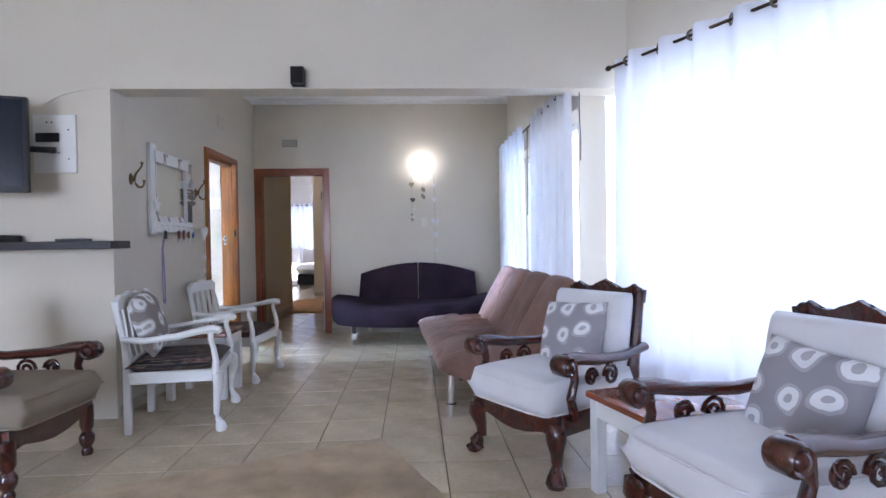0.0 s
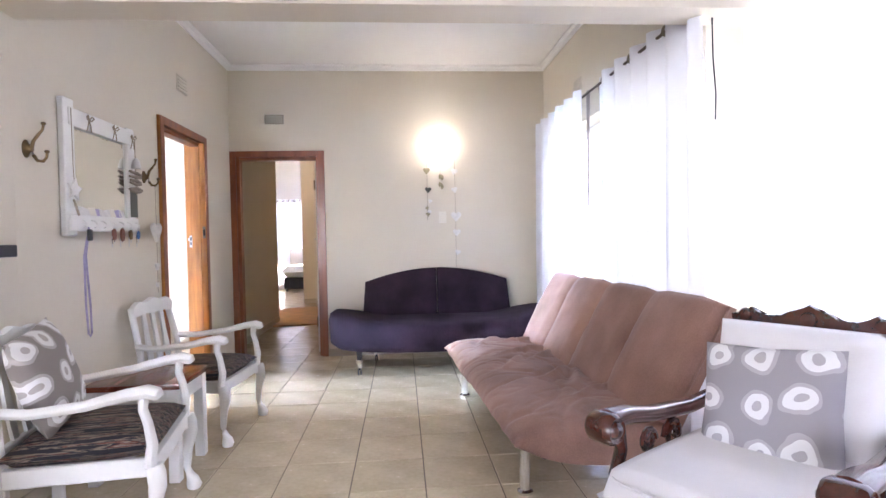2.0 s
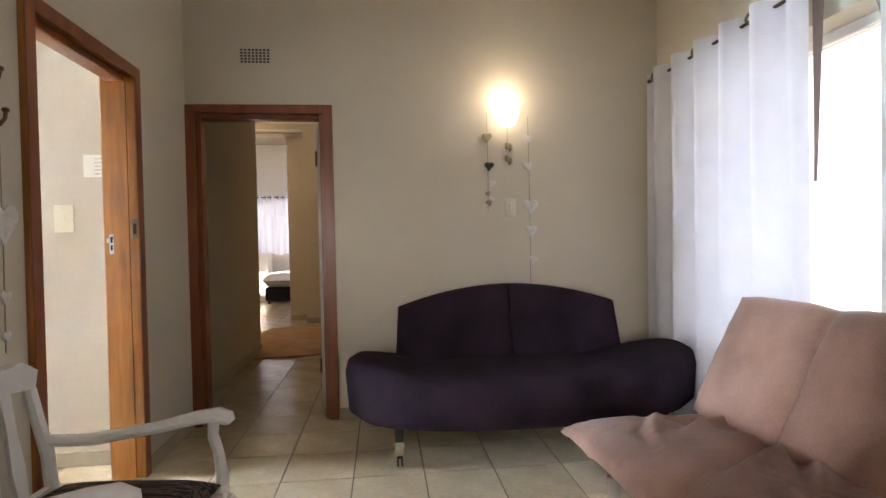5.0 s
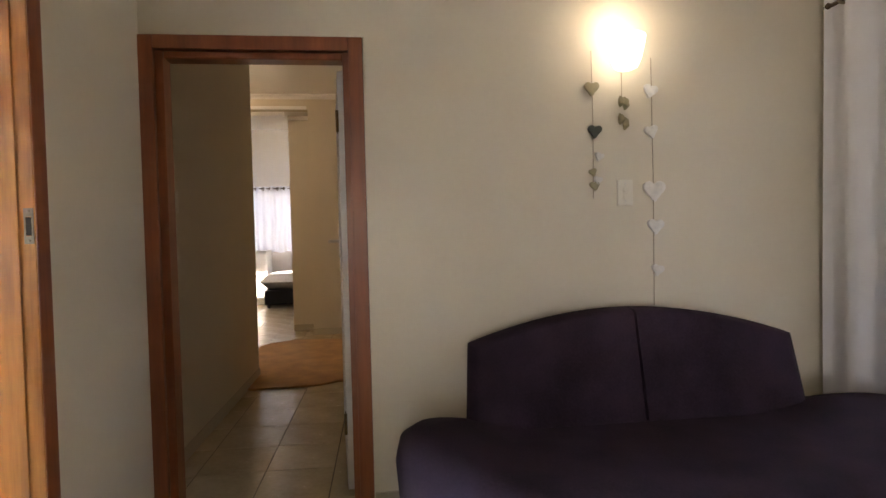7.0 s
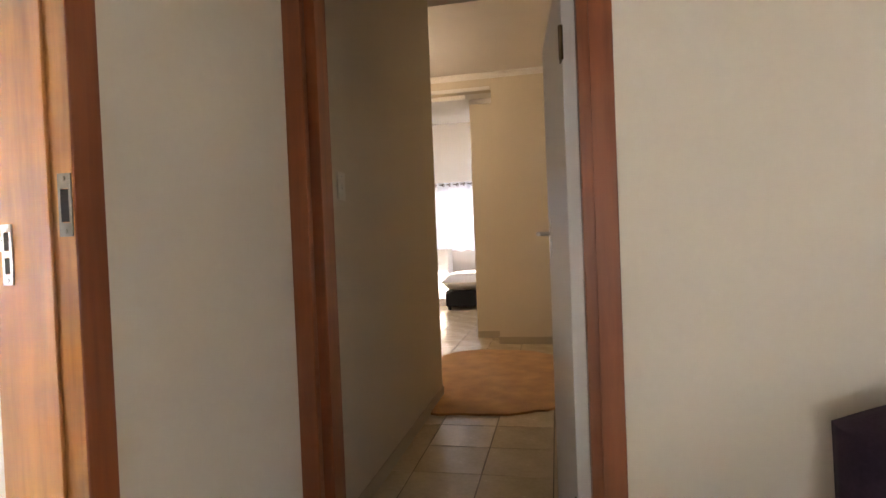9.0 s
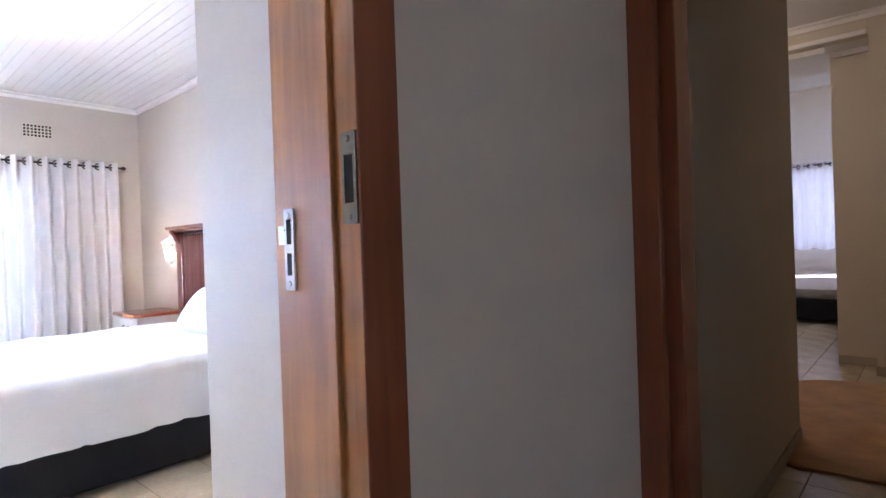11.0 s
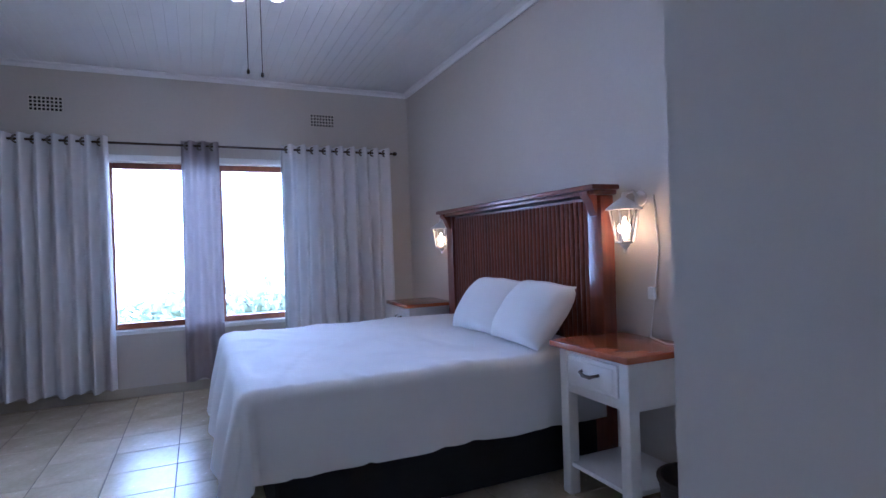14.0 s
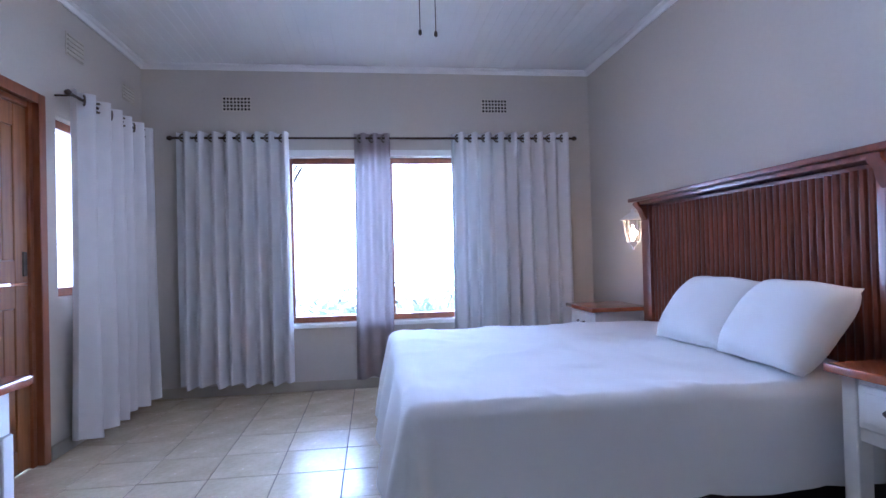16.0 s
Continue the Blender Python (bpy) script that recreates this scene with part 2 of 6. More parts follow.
# the hole is added, out of view, for the south fill lamp
wall("wall_front_south", "pale grey painted wall of the front room", (-4.45, -3.65, 0), (4.6, -3.5, HIGH + 0.02), [(-4.1, -1.8, 0.4, 2.2)])

# bedroom
wall("wall_bedroom_west", "taupe painted bedroom wall with a wide window", (BED_X - 0.2, BED_S - 0.15, 0), (BED_X, BED_N + 0.15, BED_HIGH),
     [(5.03, 6.75, 0.55, 1.93)], "y")
wall("wall_bedroom_north", "taupe painted bedroom wall behind the headboard", (BED_X, BED_N, 0), (STUB_X, BED_N + 0.15, BED_HIGH))
wall("wall_bedroom_stub", "taupe painted wall beside the bedroom doorway", (STUB_X, STUB_Y, 0), (-1.91, BED_N + 0.15, BED_HIGH))
wall("wall_bedroom_south", "taupe painted bedroom wall with a panelled door and a window", (BED_X, BED_S - 0.15, 0), (-1.91, BED_S, BED_HIGH),
     [(-7.05, -6.13, 0.9, 1.95), (-6.02, -5.09, 0, 2.03)])

# unseen wall, added to keep the backdrop's glow off the hall
wall("wall_glow_blocker", "plain wall added out of view to block the backdrop's glow", (-12.1, 8.95, -0.15), (BED_X - 0.2, 9.1, 4.0))

# unseen slab, added to block the sun from the added south window
bm = bmesh.new()
box(bm, (-4.45, -7.2, HIGH + 0.021), (4.6, -3.651, HIGH + 0.12))
structure("sun_blocker_roof", bm, CEILING, "white slab added out of view to keep sun off the south opening", "ceiling")

# the angled window wall of the front room
ANG = math.atan2(-0.92, 0.40)
ANGLE_WALL = Matrix.Translation((1.687, 3.458, 0)) @ Matrix.Rotation(ANG, 4, "Z")
ob = wall("wall_front_east", "pale painted angled wall with a large curtained window", (0, 0, 0), (7.5, 0.2, HIGH + 0.02), [(0.03, 3.6, 0.4, 2.2)])
ob.matrix_world = ANGLE_WALL

# ceilings
for name, lo, hi, z, label in (
        ("ceiling_lounge", (-1.95, BEAM + 0.2), (1.65, BACK + 0.16), HIGH, "white painted lounge ceiling"),
        ("ceiling_front", (-4.45, -3.65), (4.8, BEAM + 0.1), HIGH + 0.02, "white painted front room ceiling"),
        ("ceiling_hall", (-4.35, BACK + 0.17), (-0.6, 11.25), HALL_HIGH, "white painted hall ceiling"),
        ("ceiling_hall_low", (-4.2, 11.301), (-1.4, 12.25), 2.80, "white painted lower hall ceiling"),
        ("ceiling_far_bedroom", (-4.35, 12.25), (-1.2, 15.55), 3.36, "white painted far bedroom ceiling"),
        ("ceiling_bedroom", (BED_X - 0.2, BED_S - 0.15), (-1.9, BED_N + 0.15), BED_HIGH, "white boarded bedroom ceiling")):
    bm = bmesh.new()
    box(bm, (*lo, z), (*hi, z + 0.1))
    structure(name, bm, CEILING, label, "ceiling")

# floors: a slab of grout with each tile on it


def tiled_floor(name, label, rects, x0, y0, P):
    bm = bmesh.new()
    for a, b, c, d in rects:
        box(bm, (a, c, -0.1), (b, d, -0.004))
    floor = structure(name, bm, GROUT, label, "floor")
    return floor, rects, x0, y0, P


FLOORS = [
    tiled_floor("floor_lounge", "beige glazed ceramic floor tiles with dark joints", [(LX, RX, BEAM, BACK), (-4.3, 3.4, 0.3, BEAM), (-1.762, -0.84, BACK, BACK + THICK)], -0.70, 4.65, 0.355),
    tiled_floor("floor_hall", "beige glazed ceramic floor tiles in the hall", [(-1.885, -0.74, BACK + THICK, 9.2), (-4.2, -0.74, 9.2, 15.4)], -0.70, 4.65, 0.355),
    tiled_floor("floor_bedroom", "beige glazed ceramic floor tiles in the bedroom", [(BED_X, -1.91, BED_S, STUB_Y), (BED_X, STUB_X, STUB_Y, BED_N), (-1.91, LX, 5.02, 5.938)], -5.59, 5.22, 0.335),
]
bm = bmesh.new()
box(bm, (-4.3, -3.5, -0.1), (4.6, 0.3, -0.002))
structure("floor_front", bm, TILE, "beige tiled front room floor", "floor")
bm = bmesh.new()
slab(bm, [(-60, -60), (60, -60), (60, 60), (-60, 60)], -0.4, -0.15)
structure("ground", bm, material("garden_ground", (0.20, 0.19, 0.10), 0.95, 0, 0.3, 0.6, 0.02, 8.0), "dry garden ground around the house", "ground")

# ---- fabrics and finishes of the things ----
AUBERGINE = material("aubergine_suede", (0.017, 0.010, 0.017), 0.92, 0, 0.3, 4.0, 0.0008, 120.0, (1, 1, 1), 0, 0, 0.0, (0.032, 0.019, 0.031))
AUBERGINE.node_tree.nodes["Principled BSDF"].inputs["Specular IOR Level"].default_value = 0.15
SUEDE = material("dusty_brown_suede", (0.185, 0.093, 0.063), 0.9, 0, 0.15, 3.2, 0.0006, 160.0, (1, 1, 1), 0, 0, 0.15, (0.31, 0.176, 0.128))
MAHOGANY = wood("dark_mahogany", (0.085, 0.020, 0.011), (0.030, 0.008, 0.006), 0.22, 0, 0.6, 1.0)
CUSHION = material("pale_grey_upholstery", (0.79, 0.77, 0.77), 0.85, 0, 0.05, 5.0, 0.0008, 180.0, (1, 1, 1), 0, 0, 0.2)
TAN = material("tan_upholstery", (0.27, 0.22, 0.155), 0.9, 0, 0.12, 5.0, 0.001, 120.0)
TABLE_WOOD = wood("orange_brown_tabletop", (0.36, 0.10, 0.035), (0.22, 0.055, 0.02), 0.22, 1, 0.5)
RED_WOOD = wood("red_brown_tabletop", (0.22, 0.055, 0.022), (0.13, 0.03, 0.014), 0.25, 1, 0.5)
HEADBOARD = wood("polished_headboard_wood", (0.20, 0.05, 0.02), (0.10, 0.022, 0.010), 0.33, 2, 0.3)
HONEY = wood("honey_door_wood", (0.36, 0.14, 0.045), (0.22, 0.075, 0.022), 0.35, 2, 0.4)
LINEN = material("white_bed_linen", (0.73, 0.73, 0.72), 0.9, 0, 0.03, 3.0, 0.003, 14.0, (1, 1, 1), 0, 0, 0.2)
BASE_CLOTH = material("black_bed_base_cloth", (0.012, 0.012, 0.014), 0.95, 0, 0.3, 8.0, 0.001)
CHROME = material("chrome", (0.75, 0.75, 0.76), 0.12, 1.0, 0.03, 10.0, 0.0)
TAUPE_SHEER = cloth_through("taupe_curtain_cloth", (0.33, 0.28, 0.27), 0.14)
CREAM_CURTAIN = cloth_through("off_white_curtain_cloth", (0.80, 0.79, 0.775), 0.012)
RUG = material("tan_woven_rug", (0.40, 0.28, 0.145), 0.95, 0, 0.2, 6.0, 0.004, 160.0, (1, 1, 1), 0, 0, 0.2, (0.50, 0.37, 0.21))
HALL_RUG = material("rust_brown_rug", (0.40, 0.21, 0.075), 0.95, 0, 0.2, 5.0, 0.005, 120.0, (1, 1, 1), 0, 0, 0.2, (0.52, 0.29, 0.11))
VENT = material("cream_vent_paint", (0.62, 0.57, 0.46), 0.6, 0, 0.05, 20.0, 0.0)
# near-black colour standing in for shade inside holes; also buttons, speaker grille
HOLE = material("hole_shade_and_black_trim", (0.02, 0.018, 0.015), 0.9, 0, 0.1, 20.0, 0.0)
HEART_WHITE = material("whitewashed_wood", (0.72, 0.70, 0.66), 0.6, 0, 0.12, 30.0, 0.001)
HEART_CLAY = material("olive_clay", (0.30, 0.26, 0.15), 0.6, 0, 0.2, 30.0, 0.001)
HEART_DARK = material("dark_green_glaze", (0.05, 0.055, 0.04), 0.35, 0, 0.2, 30.0, 0.001)
TWINE = material("jute_twine", (0.36, 0.30, 0.22), 0.95, 0, 0.15, 60.0, 0.0)
DRIFTWOOD = material("grey_driftwood", (0.26, 0.22, 0.18), 0.85, 0, 0.3, 25.0, 0.002)
MIRROR = material("mirror_silver", (0.86, 0.88, 0.86), 0.03, 1.0, 0.0, 4.0, 0.0)
BRASS = material("aged_brass", (0.17, 0.12, 0.06), 0.35, 1.0, 0.2, 25.0, 0.0)
LAMP_GLASS = glow("lit_lamp_shade", (1.0, 0.92, 0.72), 0.9)
BULB = glow("lit_bulb", (1.0, 0.66, 0.30), 30.0)
FAN_GLASS = glow("lit_fan_globe", (1.0, 0.97, 0.90), 20.0)
CLEAR = bpy.data.materials.new("lantern_glass")
CLEAR.use_nodes = True
for key, value in (("Transmission Weight", 1.0), ("Roughness", 0.12), ("IOR", 1.2)):
    CLEAR.node_tree.nodes["Principled BSDF"].inputs[key].default_value = value
LANYARD = material("lilac_woven_ribbon", (0.36, 0.32, 0.48), 0.8, 0, 0.3, 40.0, 0.0)
RED_PLASTIC = material("brown_leather", (0.16, 0.05, 0.03), 0.5, 0, 0.2, 30.0, 0.0)
BLUE_PLASTIC = material("blue_plastic", (0.02, 0.12, 0.42), 0.35, 0, 0.1, 30.0, 0.0)
SCREEN = material("television_screen", (0.004, 0.007, 0.016), 0.2, 0, 0.1, 5.0, 0.0)
SCREEN.node_tree.nodes["Principled BSDF"].inputs["Specular IOR Level"].default_value = 0.2
SHELF = wood("charcoal_shelf", (0.035, 0.032, 0.036), (0.018, 0.017, 0.02), 0.45, 0, 0.1)


def patterned(name, ground, pale, mid, scale):
    """Printed cloth: pale blobs with a darker heart on a grey ground."""
    mat = material(name, ground, 0.9, 0, 0.04, 6.0, 0.0006, 220.0)
    nt = mat.node_tree
    n, link = nt.nodes, nt.links.new
    tex = n.new("ShaderNodeTexCoord")
    warp = n.new("ShaderNodeTexNoise")
    warp.inputs["Scale"].default_value = 7.0
    mixv = n.new("ShaderNodeMix")
    mixv.data_type = "VECTOR"
    mixv.inputs["Factor"].default_value = 0.07
    link(tex.outputs["Object"], warp.inputs[0])
    link(tex.outputs["Object"], mixv.inputs["A"])
    link(warp.outputs["Color"], mixv.inputs["B"])
    cells = n.new("ShaderNodeTexVoronoi")
    cells.voronoi_dimensions = "2D"
    cells.inputs["Scale"].default_value, cells.inputs["Randomness"].default_value = scale, 0.35
    link(mixv.outputs["Result"], cells.inputs["Vector"])
    ramp = n.new("ShaderNodeValToRGB")
    ramp.color_ramp.interpolation = "CONSTANT"
    e = ramp.color_ramp.elements
    e[0].position, e[0].color = 0.0, (*mid, 1)
    e[1].position, e[1].color = 0.12, (*pale, 1)
    for p, c in ((0.29, mid), (0.38, ground)):
        k = e.new(p)
        k.color = (*c, 1)
    link(cells.outputs["Distance"], ramp.inputs[0])
    b = n["Principled BSDF"]
    link(ramp.outputs[0], b.inputs["Base Color"])
    return mat


def woven(name):
    """Dark kilim cloth with broken stripes of rust, cream and indigo."""
    mat = material(name, (0.05, 0.04, 0.04), 0.95, 0, 0.1, 6.0, 0.001, 200.0)
    nt = mat.node_tree
    n, link = nt.nodes, nt.links.new
    tex = n.new("ShaderNodeTexCoord")
    mp = n.new("ShaderNodeMapping")
    mp.inputs["Scale"].default_value = (3.0, 42.0, 42.0)
    link(tex.outputs["Object"], mp.inputs[0])
    noise_tex = n.new("ShaderNodeTexNoise")
    noise_tex.inputs["Scale"].default_value, noise_tex.inputs["Detail"].default_value = 1.6, 5
    link(mp.outputs[0], noise_tex.inputs[0])
    ramp = n.new("ShaderNodeValToRGB")
    ramp.color_ramp.interpolation = "CONSTANT"
    e = ramp.color_ramp.elements
    e[0].position, e[0].color = 0.0, (0.015, 0.014, 0.02, 1)
    e[1].position, e[1].color = 0.48, (0.22, 0.17, 0.12, 1)
    for p, c in ((0.53, (0.02, 0.02, 0.03)), (0.57, (0.16, 0.055, 0.035)), (0.61, (0.30, 0.25, 0.19)), (0.65, (0.03, 0.03, 0.05))):
        k = e.new(p)
        k.color = (*c, 1)
    link(noise_tex.outputs[0], ramp.inputs[0])
    link(ramp.outputs[0], n["Principled BSDF"].inputs["Base Color"])
    return mat


BLOBS = patterned("grey_blob_print", (0.36, 0.34, 0.36), (0.86, 0.86, 0.86), (0.50, 0.48, 0.50), 7.6)
BLOBS_TAUPE = patterned("taupe_blob_print", (0.26, 0.23, 0.20), (0.78, 0.76, 0.73), (0.46, 0.42, 0.38), 7.6)
KILIM = woven("dark_striped_kilim")


# ---- door frames and doors ----
def door_frame(name, label, a0, a1, top, w0, w1, along, jamb, stop=FACE, rebate=1.0):
    """A lining with a rebate and a face on both sides of a wall, round an opening a0..a1 in a wall w0..w1."""
    ob = thing(name, label, "door frame")
    ob["kind"] = "structure"
    def put(part_name, lo, hi, mat, bevel=0.006):
        bm = bmesh.new()
        if along == "y":
            lo, hi = (lo[1], lo[0], lo[2]), (hi[1], hi[0], hi[2])
        box(bm, [min(p, q) for p, q in zip(lo, hi)], [max(p, q) for p, q in zip(lo, hi)], bevel)
        part(part_name, bm, mat, ob)
    d = 0.006 if w1 > w0 else -0.006
    e = 0.004 if w1 > w0 else -0.004
    k = 0.03 if w1 > w0 else -0.03
    for s, a in ((1, a0), (-1, a1)):
        put("jamb", (a + s * 0.002, w0 - d, 0), (a + s * 0.055, w1 + d, top - 0.002), jamb)
        put("stop", (a + s * 0.0545, w0 + k * rebate, 0), (a + s * stop, w1 - k * (1.5 if rebate == 1.0 else 0.1), top - 0.056), jamb, 0.002)
        put("architrave", (a + s * 0.001, w0 - d - e, 0), (a + s * 0.062, w0 - d - e * 0.08, top - 0.004), FRAME_WOOD)
    put("head", (a0 + 0.056, w0 - d, top - 0.055), (a1 - 0.056, w1 + d, top - 0.002), FRAME_WOOD)
    put("head_stop", (a0 + FACE, w0 + k, top - FACE), (a1 - FACE, w1 - k * 1.5, top - 0.0565), FRAME_WOOD)
    put("head_architrave", (a0 + 0.063, w0 - d - e, top - 0.062), (a1 - 0.063, w0 - d - e * 0.08, top - 0.003), FRAME_WOOD)
    return ob


door_frame("door_frame_hall", "red-brown varnished timber door frame", -1.77, -0.838, DOOR_TOP, BACK, BACK + THICK, "x", FRAME_WOOD)
bed_frame = door_frame("door_frame_bedroom", "orange-brown varnished timber door frame", 5.02, 5.938, DOOR_TOP, -1.750, -1.91, "y", JAMB_WOOD, 0.062, 1.3)

# strike plates on the bedroom jamb
OLD_STEEL = material("tarnished_steel", (0.20, 0.175, 0.14), 0.45, 1.0, 0.2, 30.0, 0.0)
def strike_plate(x, z0, z1, lip, mat, name, label):
    ob = thing(name, label, "strike plate", pose(x, 5.8735 if lip else 5.8805, 0))
    bm = bmesh.new()
    w = 0.0105 if lip else 0.013
    h = z1 - z0
    box(bm, (-w, 0, z0), (-w + 0.006, 0.003, z1), 0.0008)
    box(bm, (w - 0.006, 0, z0), (w, 0.003, z1), 0.0008)
    bars = ((0.0, 0.18), (0.46, 0.56), (0.88, 1.0)) if lip else ((0.0, 0.22), (0.76, 1.0))
    for a, b in bars:
        box(bm, (-w + 0.0045, 0, z0 + a * h), (w - 0.0045, 0.0028, z0 + b * h))
    if lip:
        box(bm, (-w - 0.013, 0.0, z0 + 0.56 * h), (-w + 0.001, 0.003, z0 + 0.80 * h), 0.001)
    part("plate", bm, mat, ob)
    # dark boxes in the slots, coloured as the shade of the bolt holes
    for a, b in (((0.19, 0.45), (0.57, 0.87)) if lip else ((0.23, 0.75),)):
        bm = bmesh.new()
        box(bm, (-w + 0.0046, 0.0002, z0 + a * h), (w - 0.0046, 0.0012, z0 + b * h))
        part("bolt_hole_shade", bm, HOLE, ob)
    for z in (z0 + 0.008, z1 - 0.008):
        bm = bmesh.new()
        lathe(bm, [(0.004, 0), (0.003, 0.0015)], (0, 0, 0), 8, pose(0, 0, z, 90))
        part("screw", bm, mat, ob)
    return ob


sp = strike_plate(-1.8735, 1.138, 1.237, True, STEEL, "strike_plate", "steel strike plate with two slots on the door jamb")
sp = strike_plate(-1.764, 1.213, 1.314, False, OLD_STEEL, "strike_plate", "tarnished steel strike plate on the door jamb")

# the open hall door
leaf_pose = Matrix.Translation((-0.925, BACK + THICK + 0.02, 0)) @ Matrix.Rotation(radians(5.0), 4, "Z")
hall_door = thing("door_hall", "white painted flush door standing open into the hall", "door", leaf_pose)
bm = bmesh.new()
box(bm, (-0.04, 0, 0.012), (0, 0.77, 1.985), 0.002)
part("door_leaf", bm, DOOR_PAINT, hall_door)
for side in (-1, 1):
    bm = bmesh.new()
    x = -0.04 if side < 0 else 0.0
    box(bm, (min(x, x + side * 0.005), 0.63, 1.09), (max(x, x + side * 0.005), 0.67, 1.26), 0.001)
    plate = part("lock_plate", bm, STEEL, hall_door)
    bm = bmesh.new()
    tube(bm, [(x, 0.65, 1.19), (x + side * 0.045, 0.65, 1.19), (x + side * 0.055, 0.64, 1.19), (x + side * 0.058, 0.54, 1.188)], [0.009, 0.009, 0.009, 0.008], 8)
    part("lever", bm, STEEL, hall_door, "steel lever handle")
for z in (0.28, 1.70):
    bm = bmesh.new()
    box(bm, (-0.046, -0.012, z), (-0.0405, 0.03, z + 0.10), 0.001)
    lathe(bm, [(0.007, 0), (0.007, 0.10)], (-0.044, -0.012, z), 8)
    part("hinge", bm, BRASS, hall_door, "tarnished brass hinge")

# ---- skirtings, cornices, vents, switches ----
SKIRT = material("beige_skirting_tile", (0.44, 0.385, 0.29), 0.3, 0, 0.08, 5.0, 0.0)


def strip(name, label, category, runs, mat):
    bm = bmesh.new()
    for lo, hi in runs:
        box(bm, lo, hi, 0.003)
    return structure(name, bm, mat, label, category)


strip("baseboard_lounge", "beige tile skirting along the lounge walls", "skirting", [
    ((LX, 3.45, 0), (LX + 0.01, 5.015, 0.075)), ((LX, 5.94, 0), (LX + 0.01, BACK - 0.001, 0.075)),
    ((-0.835, BACK - 0.01, 0), (RX - 0.011, BACK, 0.075)), ((RX - 0.01, 3.64, 0), (RX, BACK - 0.011, 0.075))], SKIRT)
strip("baseboard_hall", "beige tile skirting along the hall walls", "skirting", [
    ((-1.885, 6.85, 0), (-1.875, 9.2, 0.08)), ((-1.65, 11.19, 0), (-0.751, 11.2, 0.08)), ((-1.95, 11.57, 0), (-1.661, 11.58, 0.08)), ((-1.66, 11.19, 0), (-1.65, 11.569, 0.08)), ((-0.75, 6.85, 0), (-0.74, 11.18, 0.08))], SKIRT)
strip("baseboard_bedroom", "beige tile skirting along the bedroom walls", "skirting", [
    ((BED_X, BED_S + 0.011, 0), (BED_X + 0.01, BED_N - 0.011, 0.08)), ((BED_X + 0.011, BED_N - 0.01, 0), (STUB_X - 0.011, BED_N, 0.08)),
    ((STUB_X - 0.01, STUB_Y - 0.01, 0), (STUB_X, BED_N - 0.011, 0.08)), ((STUB_X + 0.001, STUB_Y - 0.01, 0), (-1.93, STUB_Y, 0.08)),
    ((BED_X + 0.011, BED_S, 0), (-6.025, BED_S + 0.01, 0.08)), ((-5.085, BED_S, 0), (-1.92, BED_S + 0.01, 0.08))], SKIRT)


def cornice(name, label, x0, x1, y0, y1, z, s=0.05):
    bm = bmesh.new()
    prof = [(0, 0), (0, -s), (0.012, -s), (s * 0.45, -s * 0.45), (s, -0.012), (s, 0)]
    loops = []
    for d, h in prof:
        loops.append([bm.verts.new((x, y, z + h)) for x, y in ((x0 + d, y0 + d), (x1 - d, y0 + d), (x1 - d, y1 - d), (x0 + d, y1 - d))])
    for a, b in zip(loops, loops[1:]):
        for k in range(4):
            bm.faces.new((a[k], a[(k + 1) % 4], b[(k + 1) % 4], b[k]))
    return structure(name, bm, CORNICE, label, "cornice")


cornice("trim_lounge", "white cove cornice round the lounge ceiling", LX + 0.001, RX - 0.001, BEAM + 0.201, BACK - 0.001, HIGH - 0.001)
cornice("trim_bedroom", "white cove cornice round the bedroom ceiling", BED_X + 0.001, STUB_X - 0.001, BED_S + 0.001, BED_N - 0.001, BED_HIGH - 0.001, 0.045)
cornice("trim_hall", "white cove cornice round the hall ceiling", -4.19, -0.741, 9.201, 11.199, HALL_HIGH - 0.001, 0.055)
strip("trim_hall_ceiling", "white cover battens across the hall ceiling", "trim", [((-4.2, 11.17, 2.80), (-1.66, 11.199, 2.84)), ((-4.2, 11.302, 2.75), (-1.955, 11.35, 2.7995)), ((-1.95, 11.54, 2.75), (-1.66, 11.579, 2.7995))], CORNICE)
# narrow boards of the bedroom ceiling
bm = bmesh.new()
y = BED_S + 0.06
while y < BED_N - 0.1:
    box(bm, (BED_X + 0.05, y, BED_HIGH - 0.004), (STUB_X - 0.05, y + 0.072, BED_HIGH - 0.0005), 0.0012)
    y += 0.0745
structure("ceiling_boards", bm, CEILING, "narrow white ceiling boards over the bedroom", "ceiling")


def air_vent(m, w, h, cols, rows, slats=False, label="cream air brick with rows of dark holes"):
    """A vent lying in its local xz plane, facing -y."""
    ob = thing("air_vent", label, "air vent", m)
    # without slats, the backing's dark colour stands in for shade in the holes
    bm = bmesh.new()
    box(bm, (-w / 2, -0.004, -h / 2), (w / 2, 0.0, h / 2))
    part("backing", bm, HOLE if not slats else VENT, ob)
    bm = bmesh.new()
    if slats:
        for k in range(rows):
            z = -h / 2 + (k + 0.5) * h / rows
            box(bm, (-w / 2 + 0.01, -0.014, z - h / rows * 0.3), (w / 2 - 0.01, -0.005, z + h / rows * 0.12), 0.001, )
    else:
        for k in range(cols + 1):
            x = -w / 2 + k * w / cols
            box(bm, (x - w / cols * 0.16, -0.010, -h / 2), (x + w / cols * 0.16, -0.0045, h / 2))
        for k in range(rows + 1):
            z = -h / 2 + k * h / rows
            box(bm, (-w / 2, -0.0095, z - h / rows * 0.17), (w / 2, -0.005, z + h / rows * 0.17))
    part("grille", bm, VENT, ob)
    return ob


